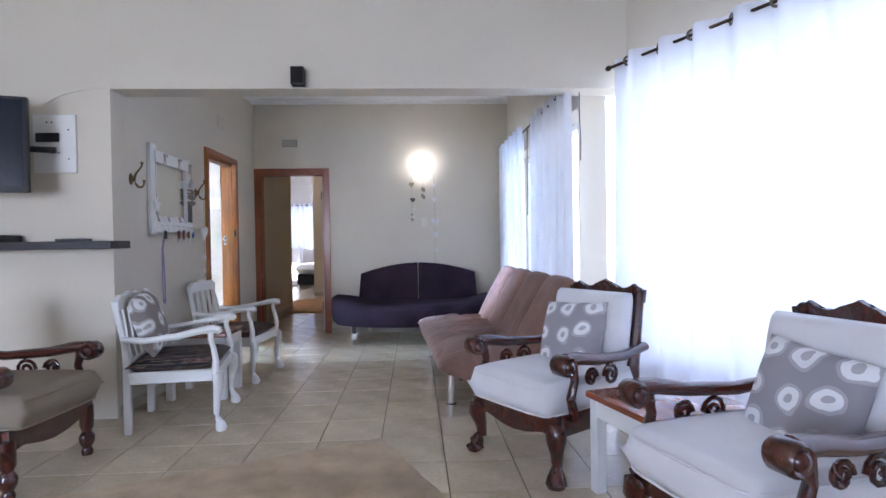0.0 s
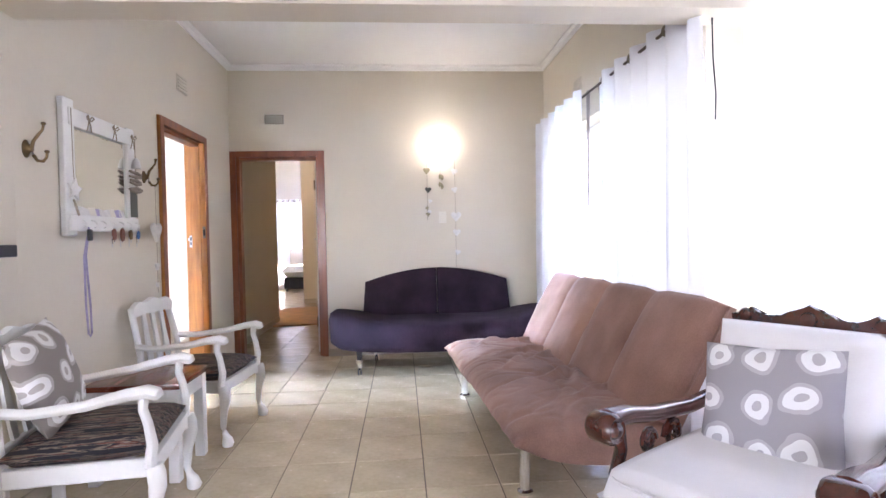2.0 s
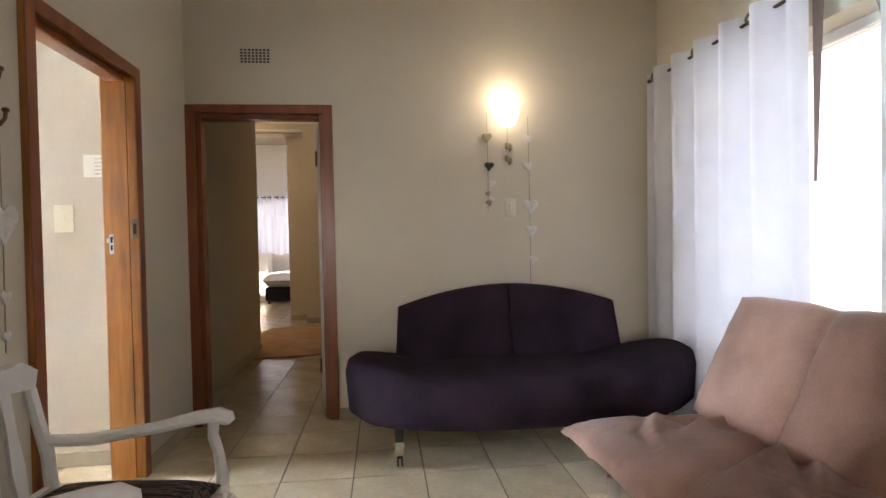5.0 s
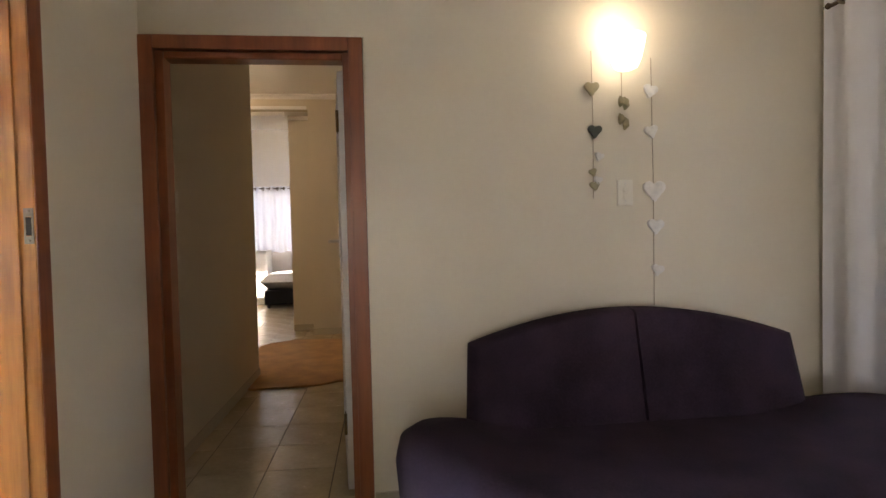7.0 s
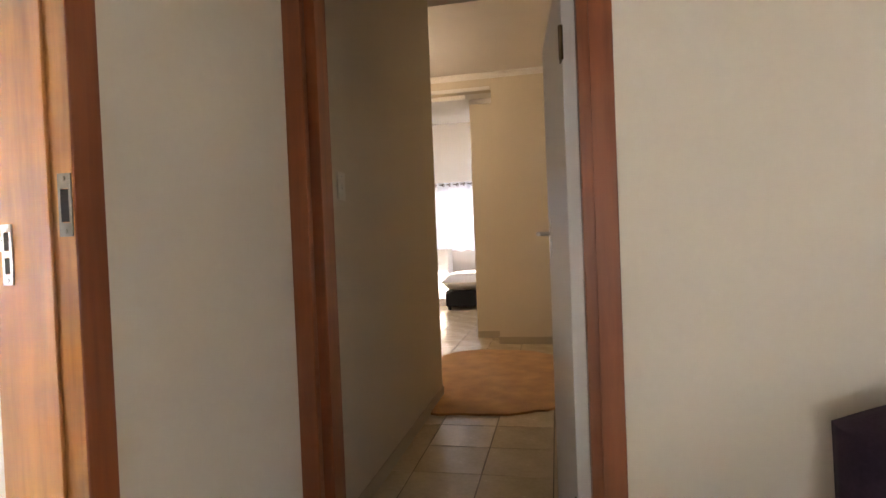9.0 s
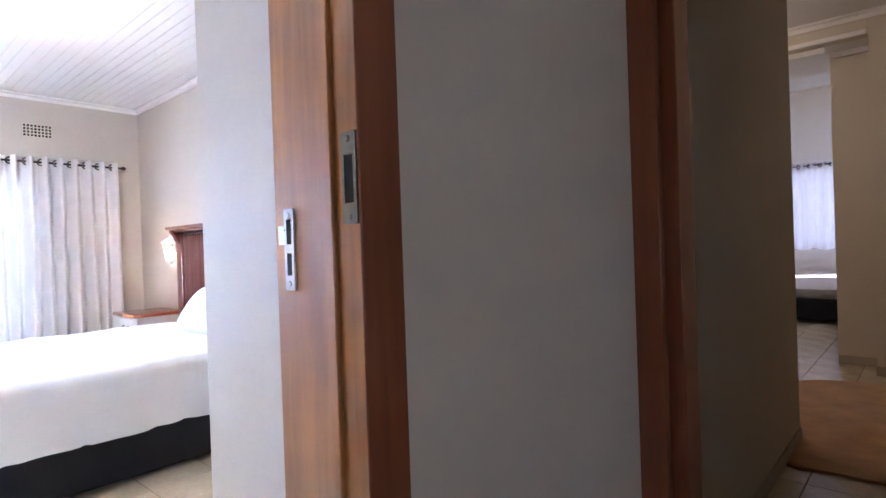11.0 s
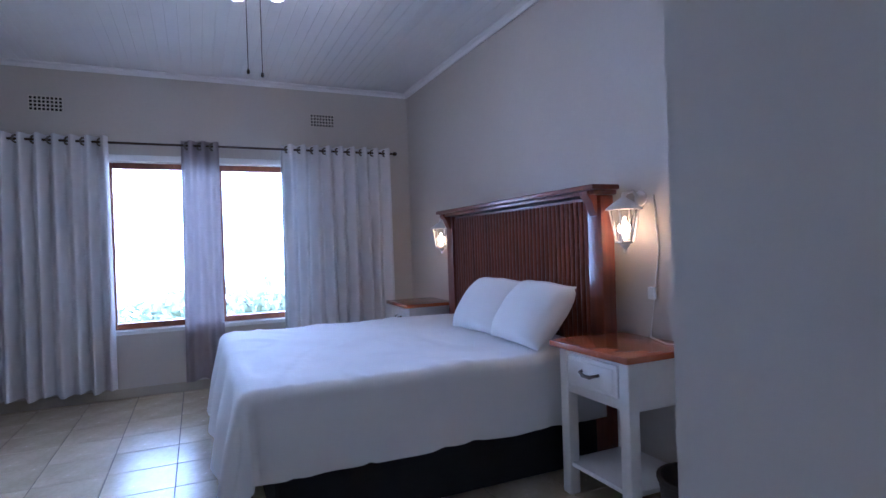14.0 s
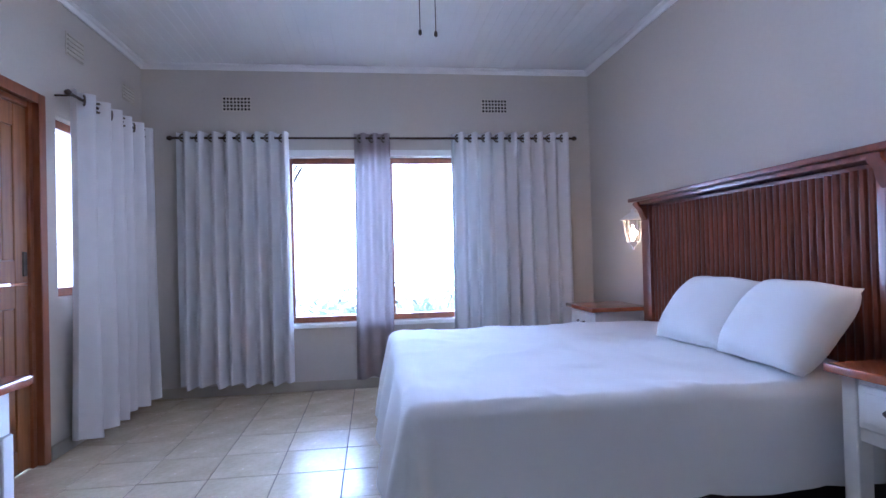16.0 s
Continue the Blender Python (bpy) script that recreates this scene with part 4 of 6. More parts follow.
def white_chair(m, label, group="white armchairs by the wall"):
    """Local x points to the front."""
    ob = thing("armchair", label, "armchair", m, group)
    for s in (-1, 1):
        y = s * 0.30
        bm = bmesh.new()
        cabriole(bm, 0.27, y, 0.36, 0.024, 1, s * 0.2)
        part("front_leg", bm, WHITE_PAINT, ob)
        bm = bmesh.new()
        box(bm, (-0.285, s * 0.235 - 0.02, 0), (-0.24, s * 0.235 + 0.02, 0.40), 0.005)
        part("back_leg", bm, WHITE_PAINT, ob)
        bm = bmesh.new()
        tube(bm, [(0.265, y, 0.36), (0.275, y, 0.44), (0.262, y, 0.52), (0.245, y, 0.575), (0.25, y, 0.625)], [0.03, 0.026, 0.022, 0.022, 0.026], 10, 0.8)
        part("arm_post", bm, WHITE_PAINT, ob)
        bm = bmesh.new()
        tube(bm, [(-0.285, s * 0.238, 0.59), (-0.15, s * 0.268, 0.582), (0.05, s * 0.30, 0.605), (0.19, s * 0.305, 0.635), (0.265, s * 0.305, 0.642), (0.300, s * 0.305, 0.630), (0.310, s * 0.305, 0.618)],
             [0.019, 0.019, 0.020, 0.023, 0.027, 0.025, 0.014], 10, 1.25)
        part("armrest", bm, WHITE_PAINT, ob)
        bm = bmesh.new()
        tube(bm, [(-0.262, s * 0.235, 0.38), (-0.275, s * 0.228, 0.55), (-0.335, s * 0.215, 0.825)], [0.023, 0.021, 0.020], 8)
        part("back_post", bm, WHITE_PAINT, ob)
        bm = bmesh.new()
        box(bm, (-0.25, -0.014, 0.31), (0.26, 0.014, 0.385), 0.006)
        for v in bm.verts:
            v.co.y += s * (0.262 + 0.05 * v.co.x)
        part("side_rail", bm, WHITE_PAINT, ob)
    bm = bmesh.new()
    outline = []
    for k in range(15):
        u = k / 14 * 2 - 1
        outline.append((u * 0.238, 0.835 + 0.03 * (1 - u * u) + 0.012 * math.cos(u * 9)))
    outline += [(0.225, 0.765), (0.10, 0.78), (0, 0.775), (-0.10, 0.78), (-0.225, 0.765)]
    slab(bm, outline, -0.015, 0.018, "x", 0.004)
    bmesh.ops.transform(bm, matrix=Matrix.Translation((-0.322, 0, 0)) , verts=bm.verts)
    part("crest_rail", bm, WHITE_PAINT, ob)
    for y in (-0.105, 0.0, 0.105):
        bm = bmesh.new()
        outline = [(y - 0.022, 0.44), (y - 0.028, 0.55), (y - 0.016, 0.66), (y - 0.026, 0.80), (y + 0.026, 0.80), (y + 0.016, 0.66), (y + 0.028, 0.55), (y + 0.022, 0.44)]
        slab(bm, outline, -0.007, 0.007, "x", 0.003)
        for v in bm.verts:
            v.co.x += -0.268 - (v.co.z - 0.44) * 0.155
        part("splat", bm, WHITE_PAINT, ob)
    bm = bmesh.new()
    box(bm, (-0.283, -0.22, 0.405), (-0.255, 0.22, 0.45), 0.005)
    part("lower_rail", bm, WHITE_PAINT, ob)
    bm = bmesh.new()
    outline = [(-0.28, 0.30), (-0.28, 0.385), (0.28, 0.385), (0.28, 0.30), (0.2, 0.325), (0, 0.315), (-0.2, 0.325)]
    slab(bm, outline, 0.258, 0.285, "x", 0.004)
    part("front_rail", bm, WHITE_PAINT, ob)
    bm = bmesh.new()
    cushion(bm, 0.55, 0.56, 0.105, 0.3, 12, pose(0.005, 0, 0.415))
    part("seat", bm, KILIM, ob, "dark striped kilim seat pad", 60)
    return ob


white_chair(pose(-1.325, 3.375, 0, 0, 0, 10) @ Matrix.Diagonal((0.96, 1.0, 0.98, 1)), "white painted wooden armchair with kilim seat and a cushion")
white_chair(pose(-1.35, 4.565, 0, 0, 0, -6) @ Matrix.Diagonal((0.94, 0.92, 0.96, 1)), "white painted wooden armchair with a striped kilim seat")


def throw_cushion(m, w, h, mat, label):
    ob = thing("cushion", label, "cushion", m, "printed scatter cushions")
    bm = bmesh.new()
    cushion(bm, w, h, 0.14, 0.55, 18, None, 0.10)
    part("cover", bm, mat, ob, "", 70)
    return ob


throw_cushion(pose(-1.50, 3.33, 0.655, 0, 73, 10) @ pose(0, 0, 0, 0, 0, 8), 0.40, 0.40, BLOBS_TAUPE, "taupe scatter cushion printed with white blobs on a white chair")


def side_table(m, w, d, h, top_mat, label):
    ob = thing("side_table", label, "table", m)
    bm = bmesh.new()
    box(bm, (-w / 2, -d / 2, h - 0.028), (w / 2, d / 2, h), 0.006, None, 2)
    part("tabletop", bm, top_mat, ob)
    bm = bmesh.new()
    i = 0.02
    for lo, hi in (((-w / 2 + i, -d / 2 + i), (w / 2 - i, -d / 2 + i + 0.02)), ((-w / 2 + i, d / 2 - i - 0.02), (w / 2 - i, d / 2 - i)),
                   ((-w / 2 + i, -d / 2 + i), (-w / 2 + i + 0.02, d / 2 - i)), ((w / 2 - i - 0.02, -d / 2 + i), (w / 2 - i, d / 2 - i))):
        box(bm, (*lo, h - 0.11), (*hi, h - 0.0285), 0.002)
    part("apron", bm, WHITE_PAINT, ob)
    for sx in (-1, 1):
        for sy in (-1, 1):
            bm = bmesh.new()
            x, y = sx * (w / 2 - i - 0.02), sy * (d / 2 - i - 0.02)
            box(bm, (x - 0.026, y - 0.026, 0), (x + 0.026, y + 0.026, h - 0.029), 0.004)
            part("leg", bm, WHITE_PAINT, ob)
    return ob


side_table(pose(-1.40, 3.98, 0, 0, 0, 0), 0.46, 0.42, 0.49, RED_WOOD, "small white side table with a red-brown wooden top")
side_table(pose(1.29, 1.99, 0, 0, 0, 15), 0.50, 0.46, 0.455, TABLE_WOOD, "small white side table with an orange-brown wooden top")


def scroll(bm, c, r, w):
    """A carved scroll: a disc with a raised boss and rim, axis along y."""
    lathe(bm, [(r * 0.2, -w * 0.7), (r * 0.45, -w * 0.62), (r * 0.55, -w * 0.5), (r * 0.8, -w * 0.56), (r, -w * 0.4), (r, w * 0.4), (r * 0.8, w * 0.56), (r * 0.55, w * 0.5), (r * 0.45, w * 0.62), (r * 0.2, w * 0.7)], (0, 0, 0), 16,
          Matrix.Translation(c) @ Matrix.Rotation(radians(90), 4, "X"))


def carved_armchair(m, label, seat_mat, group="carved mahogany armchairs", claw=True):
    """Local x points to the front."""
    ob = thing("armchair", label, "armchair", m, group)
    for s in (-1, 1):
        bm = bmesh.new()
        if claw:
            cabriole(bm, 0.31, s * 0.27, 0.27, 0.034, 0.8, s * 0.6, 12)
        else:
            lathe(bm, [(0.026, 0), (0.03, 0.02), (0.022, 0.04), (0.038, 0.07), (0.04, 0.10), (0.024, 0.13), (0.036, 0.16), (0.036, 0.27)], (0.31, s * 0.27, 0), 14)
        part("front_leg", bm, MAHOGANY, ob)
        bm = bmesh.new()
        tube(bm, [(-0.36, s * 0.25, 0), (-0.32, s * 0.25, 0.25), (-0.33, s * 0.245, 0.45), (-0.42, s * 0.225, 0.855)], [0.024, 0.028, 0.028, 0.024], 8)
        part("back_post", bm, MAHOGANY, ob)
        bm = bmesh.new()
        tube(bm, [(-0.36, s * 0.285, 0.565), (-0.15, s * 0.30, 0.545), (0.08, s * 0.315, 0.56), (0.22, s * 0.32, 0.585), (0.30, s * 0.32, 0.585)], [0.024, 0.026, 0.028, 0.032, 0.034], 12, 1.3)
        scroll(bm, (0.315, s * 0.32, 0.565), 0.05, 0.085)
        part("armrest", bm, MAHOGANY, ob, "carved scroll armrest")
        bm = bmesh.new()
        tube(bm, [(0.23, s * 0.315, 0.30), (0.265, s * 0.318, 0.40), (0.235, s * 0.318, 0.48), (0.255, s * 0.32, 0.56)], [0.03, 0.024, 0.022, 0.03], 10, 0.8)
        part("arm_post", bm, MAHOGANY, ob)
        bm = bmesh.new()
        for cx, cz, r, turn in ((-0.05, 0.465, 0.058, 1), (0.10, 0.475, 0.045, -1)):
            pts = []
            for q in range(20):
                a = q * 0.55
                k = r * (1 - q / 24)
                pts.append((cx + turn * k * math.cos(a), s * 0.305, cz + k * math.sin(a)))
            tube(bm, pts, [0.010] * 20, 7)
        part("arm_carving", bm, MAHOGANY, ob)
        bm = bmesh.new()
        box(bm, (-0.33, s * 0.285 - 0.018, 0.22), (0.30, s * 0.285 + 0.018, 0.32), 0.008)
        part("side_rail", bm, MAHOGANY, ob)
    bm = bmesh.new()
    outline = [(-0.29, 0.21), (-0.29, 0.32), (0.29, 0.32), (0.29, 0.21), (0.2, 0.235), (0.08, 0.20), (0, 0.19), (-0.08, 0.20), (-0.2, 0.235)]
    slab(bm, outline, 0.295, 0.335, "x", 0.006)
    part("front_rail", bm, MAHOGANY, ob)
    bm = bmesh.new()
    outline = []
    for k in range(31):
        u = k / 30 * 2 - 1
        bump_up = 0.05 * math.exp(-(u / 0.28) ** 2) + 0.03 * math.exp(-((abs(u) - 0.72) / 0.16) ** 2) + 0.008 * math.cos(u * 26)
        outline.append((u * 0.262, 0.90 + bump_up))
    outline += [(0.252, 0.835), (0.13, 0.855), (0, 0.84), (-0.13, 0.855), (-0.252, 0.835)]
    slab(bm, outline, -0.016, 0.016, "x", 0.006)
    for y, r in ((-0.21, 0.026), (0.21, 0.026), (0.0, 0.03)):
        lathe(bm, [(r, 0), (r * 0.8, 0.012), (r * 0.3, 0.016)], (0, 0, 0), 12, pose(0.014, y, 0.905, 0, 90))
    bmesh.ops.transform(bm, matrix=Matrix.Translation((-0.415, 0, -0.045)), verts=bm.verts)
    part("crest_rail", bm, MAHOGANY, ob, "carved and pierced crest rail")
    bm = bmesh.new()
    for k in range(4):
        y = -0.18 + 0.12 * k
        box(bm, (-0.375, y - 0.016, 0.34), (-0.36, y + 0.016, 0.80), 0.004)
    for v in bm.verts:
        v.co.x -= (v.co.z - 0.34) * 0.10
    part("back_slats", bm, MAHOGANY, ob)
    bm = bmesh.new()
    cushion(bm, 0.70, 0.58, 0.185, 0.085, 20, pose(0.05, 0, 0.39))
    seat = part("seat_cushion", bm, seat_mat, ob, "", 70)
    bm = bmesh.new()
    for level in (0.445, 0.325):
        pts = []
        for k in range(41):
            a = 2 * math.pi * k / 40
            c, q = math.cos(a), math.sin(a)
            pts.append((0.05 + 0.347 * math.copysign(abs(c) ** 0.28, c), 0.287 * math.copysign(abs(q) ** 0.28, q), level))
        tube(bm, pts, 0.0042, 6)
    part("piping", bm, seat_mat, seat)
    bm = bmesh.new()
    cushion(bm, 0.43, 0.50, 0.15, 0.13, 18, pose(-0.27, 0, 0.64, 0, -100))
    part("back_cushion", bm, seat_mat, ob, "", 70)
    return ob


A_POSE = pose(0.985, 2.61, 0, 0, 0, 213)
B_POSE = pose(1.42, 1.47, 0, 0, 0, 195)
carved_armchair(A_POSE, "carved dark mahogany armchair with pale grey cushions", CUSHION)
carved_armchair(B_POSE, "carved dark mahogany armchair with pale grey cushions beside a small table", CUSHION)
carved_armchair(pose(-1.93, 2.55, 0, 0, 0, -4), "dark wooden armchair with a tan seat and turned legs", TAN, "", False)
throw_cushion(A_POSE @ pose(-0.15, -0.03, 0.60, 0, 72, 0) @ pose(0, 0, 0, 0, 0, 4), 0.40, 0.43, BLOBS, "grey scatter cushion printed with white blobs on an armchair")
throw_cushion(B_POSE @ pose(-0.12, 0.02, 0.58, 0, 72, 0) @ pose(0, 0, 0, 0, 0, -6), 0.38, 0.41, BLOBS, "grey scatter cushion printed with white blobs on an armchair")

# front rug: a corner towards the lounge
rug = thing("rug", "tan woven rug lying on the floor tiles", "rug", pose(0.013, 2.87, 0.001, 0, 0, 203))
bm = bmesh.new()
edge = []
for (x0, y0), (x1, y1) in (((0, 0), (2.3, 0)), ((2.3, 0), (2.3, 1.6)), ((2.3, 1.6), (0, 1.6)), ((0, 1.6), (0, 0))):
    for k in range(40):
        f = k / 40
        edge.append((x0 + (x1 - x0) * f + random.uniform(-0.008, 0.008), y0 + (y1 - y0) * f + random.uniform(-0.008, 0.008)))
slab(bm, edge, 0.0, 0.011, "z", 0.003)
part("weave", bm, RUG, rug, "", 60)

# ---- television wall ----
tv = thing("television", "black flat television on a swivel wall bracket", "television", pose(-2.12, 3.17, 1.77, 0, 0, 18))
bm = bmesh.new()
box(bm, (-0.95, -0.02, -0.29), (0.0, 0.025, 0.29), 0.008, None, 2)
part("casing", bm, DARK, tv)
bm = bmesh.new()
box(bm, (-0.925, -0.0225, -0.255), (-0.025, -0.0205, 0.27))
part("screen", bm, SCREEN, tv)
bm = bmesh.new()
box(bm, (-0.5, 0.026, -0.05), (-0.42, 0.10, 0.05), 0.004)
tube(bm, [(-0.46, 0.09, 0.0), (-0.2, 0.14, 0.0), (0.10, 0.16, 0.0)], 0.02, 8)
part("wall_arm", bm, DARK, tv)
plate = thing("mounting_board", "white board on the wall behind the television bracket", "wall board", pose(-2.11, BEAM, 1.82))
bm = bmesh.new()
box(bm, (-0.14, -0.018, -0.19), (0.13, -0.0005, 0.19), 0.003)
part("board", bm, WHITE_PAINT, plate)
bm = bmesh.new()
box(bm, (-0.12, -0.03, 0.01), (0.03, -0.0185, 0.07), 0.004)
part("bracket_plate", bm, DARK, plate)
for x, z in ((0.085, 0.09), (0.085, -0.10), (-0.02, 0.14), (-0.05, 0.14), (-0.02, -0.06), (0.02, -0.06)):
    bm = bmesh.new()
    lathe(bm, [(0.006, 0), (0.004, 0.003)], (0, 0, 0), 8, pose(x, -0.0182, z, 90))
    part("bolt", bm, DARK, plate)
shelf = thing("wall_shelf", "thick charcoal floating wall shelf", "shelf", pose(-2.4, BEAM, 1.155))
bm = bmesh.new()
box(bm, (-1.2, -0.24, -0.025), (0.745, -0.0005, 0.025), 0.004)
part("board", bm, SHELF, shelf)
remote = thing("remote_control", "black remote control lying on the shelf", "remote control", pose(-1.93, 3.27, 1.1805, 0, 0, 4))
bm = bmesh.new()
box(bm, (-0.10, -0.022, 0), (0.10, 0.022, 0.016), 0.005, None, 2)
part("body", bm, DARK, remote)
for k in range(6):
    bm = bmesh.new()
    box(bm, (-0.07 + k * 0.025, -0.008, 0.0162), (-0.058 + k * 0.025, 0.008, 0.018), 0.001)
    part("button", bm, HOLE, remote)
decoder = thing("decoder_box", "black set-top box on the shelf", "set-top box", pose(-2.45, 3.30, 1.1805))
bm = bmesh.new()
box(bm, (-0.18, -0.10, 0), (0.12, 0.10, 0.045), 0.004)
part("casing", bm, DARK, decoder)
speaker = thing("loudspeaker", "small black wall loudspeaker above the opening", "loudspeaker", pose(-0.53, BEAM, 2.245))
bm = bmesh.new()
box(bm, (-0.043, -0.085, -0.06), (0.043, -0.012, 0.06), 0.006, None, 2)
part("cabinet", bm, DARK, speaker)
bm = bmesh.new()
box(bm, (-0.037, -0.0885, -0.054), (0.037, -0.0855, 0.054), 0.002)
part("grille", bm, HOLE, speaker)
bm = bmesh.new()
box(bm, (-0.012, -0.0125, -0.02), (0.012, -0.0005, 0.02))
part("bracket", bm, DARK, speaker)
cable = thing("cable", "thin white cable running down the wall", "cable")
bm = bmesh.new()
tube(bm, [(-2.2, 3.416, 2.06), (-2.12, 3.416, 2.12), (-2.05, 3.416, 2.15), (-1.9, 3.416, 2.18), (-1.76, 3.416, 2.19)], 0.004, 6)
part("lead", bm, PLASTIC, cable)


# ---- left wall: mirror, hooks, hearts ----
def heart_outline(w, n=22):
    pts = []
    for k in range(n):
        a = 2 * math.pi * k / n
        pts.append((w / 34 * 16 * math.sin(a) ** 3, w / 34 * (13 * math.cos(a) - 5 * math.cos(2 * a) - 2 * math.cos(3 * a) - math.cos(4 * a) + 3)))
    return pts


def heart_string(name, m, hearts, top, bottom, label, off=-0.014):
    """Hearts strung on twine in the local xz plane, in front of a wall at y = 0."""
    ob = thing(name, label, "hanging ornament", m)
    bm = bmesh.new()
    tube(bm, [(0, off, top), (0.004, off, (top + bottom) / 2), (0.0, off, bottom)], 0.0022, 5)
    part("twine", bm, TWINE, ob)
    for dx, z, w, mat, tilt in hearts:
        bm = bmesh.new()
        slab(bm, heart_outline(w), -0.008, 0.008, "y", 0.003)
        bmesh.ops.transform(bm, matrix=pose(dx, off, z, 0, tilt, 0), verts=bm.verts)
        part("heart", bm, mat, ob)
    return ob


def coat_hook(m):
    ob = thing("coat_hook", "aged brass double coat hook on the wall", "coat hook", m, "coat hooks by the mirror")
    bm = bmesh.new()
    lathe(bm, [(0.036, 0), (0.036, 0.004), (0.026, 0.010), (0.014, 0.02), (0.012, 0.032)], (0, 0, 0), 16, pose(0, 0, 0, 90) @ Matrix.Diagonal((0.75, 1.15, 1, 1)))
    part("rosette", bm, BRASS, ob)
    bm = bmesh.new()
    tube(bm, [(0, -0.025, 0.0), (0, -0.035, 0.035), (0, -0.055, 0.06), (0, -0.075, 0.085), (0, -0.08, 0.105)], [0.009, 0.008, 0.007, 0.006, 0.006], 8)
    lathe(bm, [(0.006, 0), (0.011, 0.005), (0.010, 0.012), (0.003, 0.016)], (0, -0.08, 0.105), 10)
    part("upper_prong", bm, BRASS, ob)
    bm = bmesh.new()
    tube(bm, [(0, -0.025, 0.0), (0, -0.033, -0.03), (0, -0.05, -0.055), (0, -0.075, -0.058), (0, -0.09, -0.04), (0, -0.092, -0.022)], [0.009, 0.008, 0.008, 0.007, 0.006, 0.006], 8)
    lathe(bm, [(0.006, 0), (0.011, 0.005), (0.010, 0.012), (0.003, 0.016)], (0, -0.092, -0.022), 10)
    part("lower_prong", bm, BRASS, ob)
    return ob


coat_hook(pose(LX, 3.66, 1.615, 0, 0, 90))
coat_hook(pose(LX, 4.80, 1.615, 0, 0, 90))
heart_string("hanging_hearts", pose(LX + 0.05, 4.80, 0, 0, 0, 90), [(0.0, 1.245, 0.15, HEART_WHITE, 0), (0.0, 1.02, 0.055, HEART_WHITE, 5), (0.0, 0.90, 0.04, HEART_WHITE, -6)], 1.56, 0.85, "large white wooden heart with smaller hearts strung below it", -0.02)

mirror = thing("mirror", "white painted wooden mirror with twine bows, key hooks and small cards", "mirror", pose(LX, 4.25, 1.565, 0, 0, 90))
for x in (-0.315, 0.315):
    bm = bmesh.new()
    box(bm, (x - 0.045, -0.035, -0.345), (x + 0.045, -0.001, 0.35 - (0.03 if x > 0 else 0)), 0.006)
    part("stile", bm, WHITE_PAINT, mirror)
bm = bmesh.new()
box(bm, (-0.33, -0.043, 0.215), (0.33, -0.0355, 0.305), 0.004)
part("top_rail", bm, WHITE_PAINT, mirror)
bm = bmesh.new()
box(bm, (-0.35, -0.05, -0.32), (0.355, -0.0355, -0.235), 0.004)
part("bottom_rail", bm, WHITE_PAINT, mirror)
bm = bmesh.new()
box(bm, (-0.27, -0.02, -0.24), (0.27, -0.012, 0.22))
part("glass", bm, MIRROR, mirror)
for k in range(7):
    x = -0.27 + 0.095 * k
    bm = bmesh.new()
    tube(bm, [(x, -0.050, -0.262), (x, -0.068, -0.265), (x, -0.080, -0.28), (x, -0.078, -0.295), (x, -0.066, -0.30)], 0.0035, 6)
    part("key_hook", bm, WHITE_PAINT, mirror)
for x, z in ((-0.16, 0.27), (0.10, 0.27), (0.31, 0.255)):
    bm = bmesh.new()
    for s in (-1, 1):
        tube(bm, [(x, -0.048, z), (x + s * 0.02, -0.056, z + 0.022), (x + s * 0.034, -0.056, z + 0.010), (x + s * 0.018, -0.052, z - 0.002), (x, -0.049, z)], 0.0035, 5)
        tube(bm, [(x, -0.048, z), (x + s * 0.012, -0.05, z - 0.03), (x + s * 0.022, -0.047, z - 0.06)], 0.003, 5)
    part("bow", bm, TWINE, mirror, "grey twine bow")
for k in range(9):
    x = -0.22 + 0.052 * k + random.uniform(-0.01, 0.01)
    bm = bmesh.new()
    box(bm, (-0.032, -0.0015, 0), (0.032, 0.0015, random.uniform(0.04, 0.055)), 0, pose(x, -0.030, -0.236, -14, random.uniform(-14, 14), 0))
    part("card", bm, (HEART_WHITE, HEART_WHITE, PLASTIC, LANYARD)[k % 4], mirror)
bm = bmesh.new()
box(bm, (0.285, -0.037, -0.225), (0.375, -0.0355, -0.06))
part("photograph", bm, HEART_DARK, mirror, "small dark photograph tucked in the frame")
garland = thing("driftwood_garland", "driftwood sticks and a white bell strung beside the mirror", "hanging ornament", pose(LX, 4.25, 1.565, 0, 0, 90))
bm = bmesh.new()
tube(bm, [(0.32, -0.055, 0.25), (0.325, -0.055, 0.0), (0.325, -0.055, -0.09)], 0.0022, 5)
part("twine", bm, TWINE, garland)
for k in range(6):
    z = 0.045 - 0.023 * k
    bm = bmesh.new()
    a = random.uniform(0.06, 0.085)
    tube(bm, [(0.325 - a, -0.052, z + random.uniform(-0.01, 0.01)), (0.325, -0.060, z), (0.325 + a, -0.052, z + random.uniform(-0.01, 0.01))], [0.007, 0.011, 0.008], 7)
    part("stick", bm, DRIFTWOOD, garland)
bm = bmesh.new()
lathe(bm, [(0.028, 0), (0.026, 0.02), (0.018, 0.05), (0.006, 0.065)], (0.322, -0.06, 0.075), 12)
part("bell", bm, HEART_WHITE, garland)
star = thing("star_ornament", "pale wooden star hanging on twine beside the mirror", "hanging ornament", pose(LX, 4.25, 1.565, 0, 0, 90))
bm = bmesh.new()
slab(bm, [((0.062 if k % 2 == 0 else 0.028) * math.sin(math.pi * k / 5), (0.062 if k % 2 == 0 else 0.028) * math.cos(math.pi * k / 5)) for k in range(10)], -0.006, 0.006, "y", 0.002)
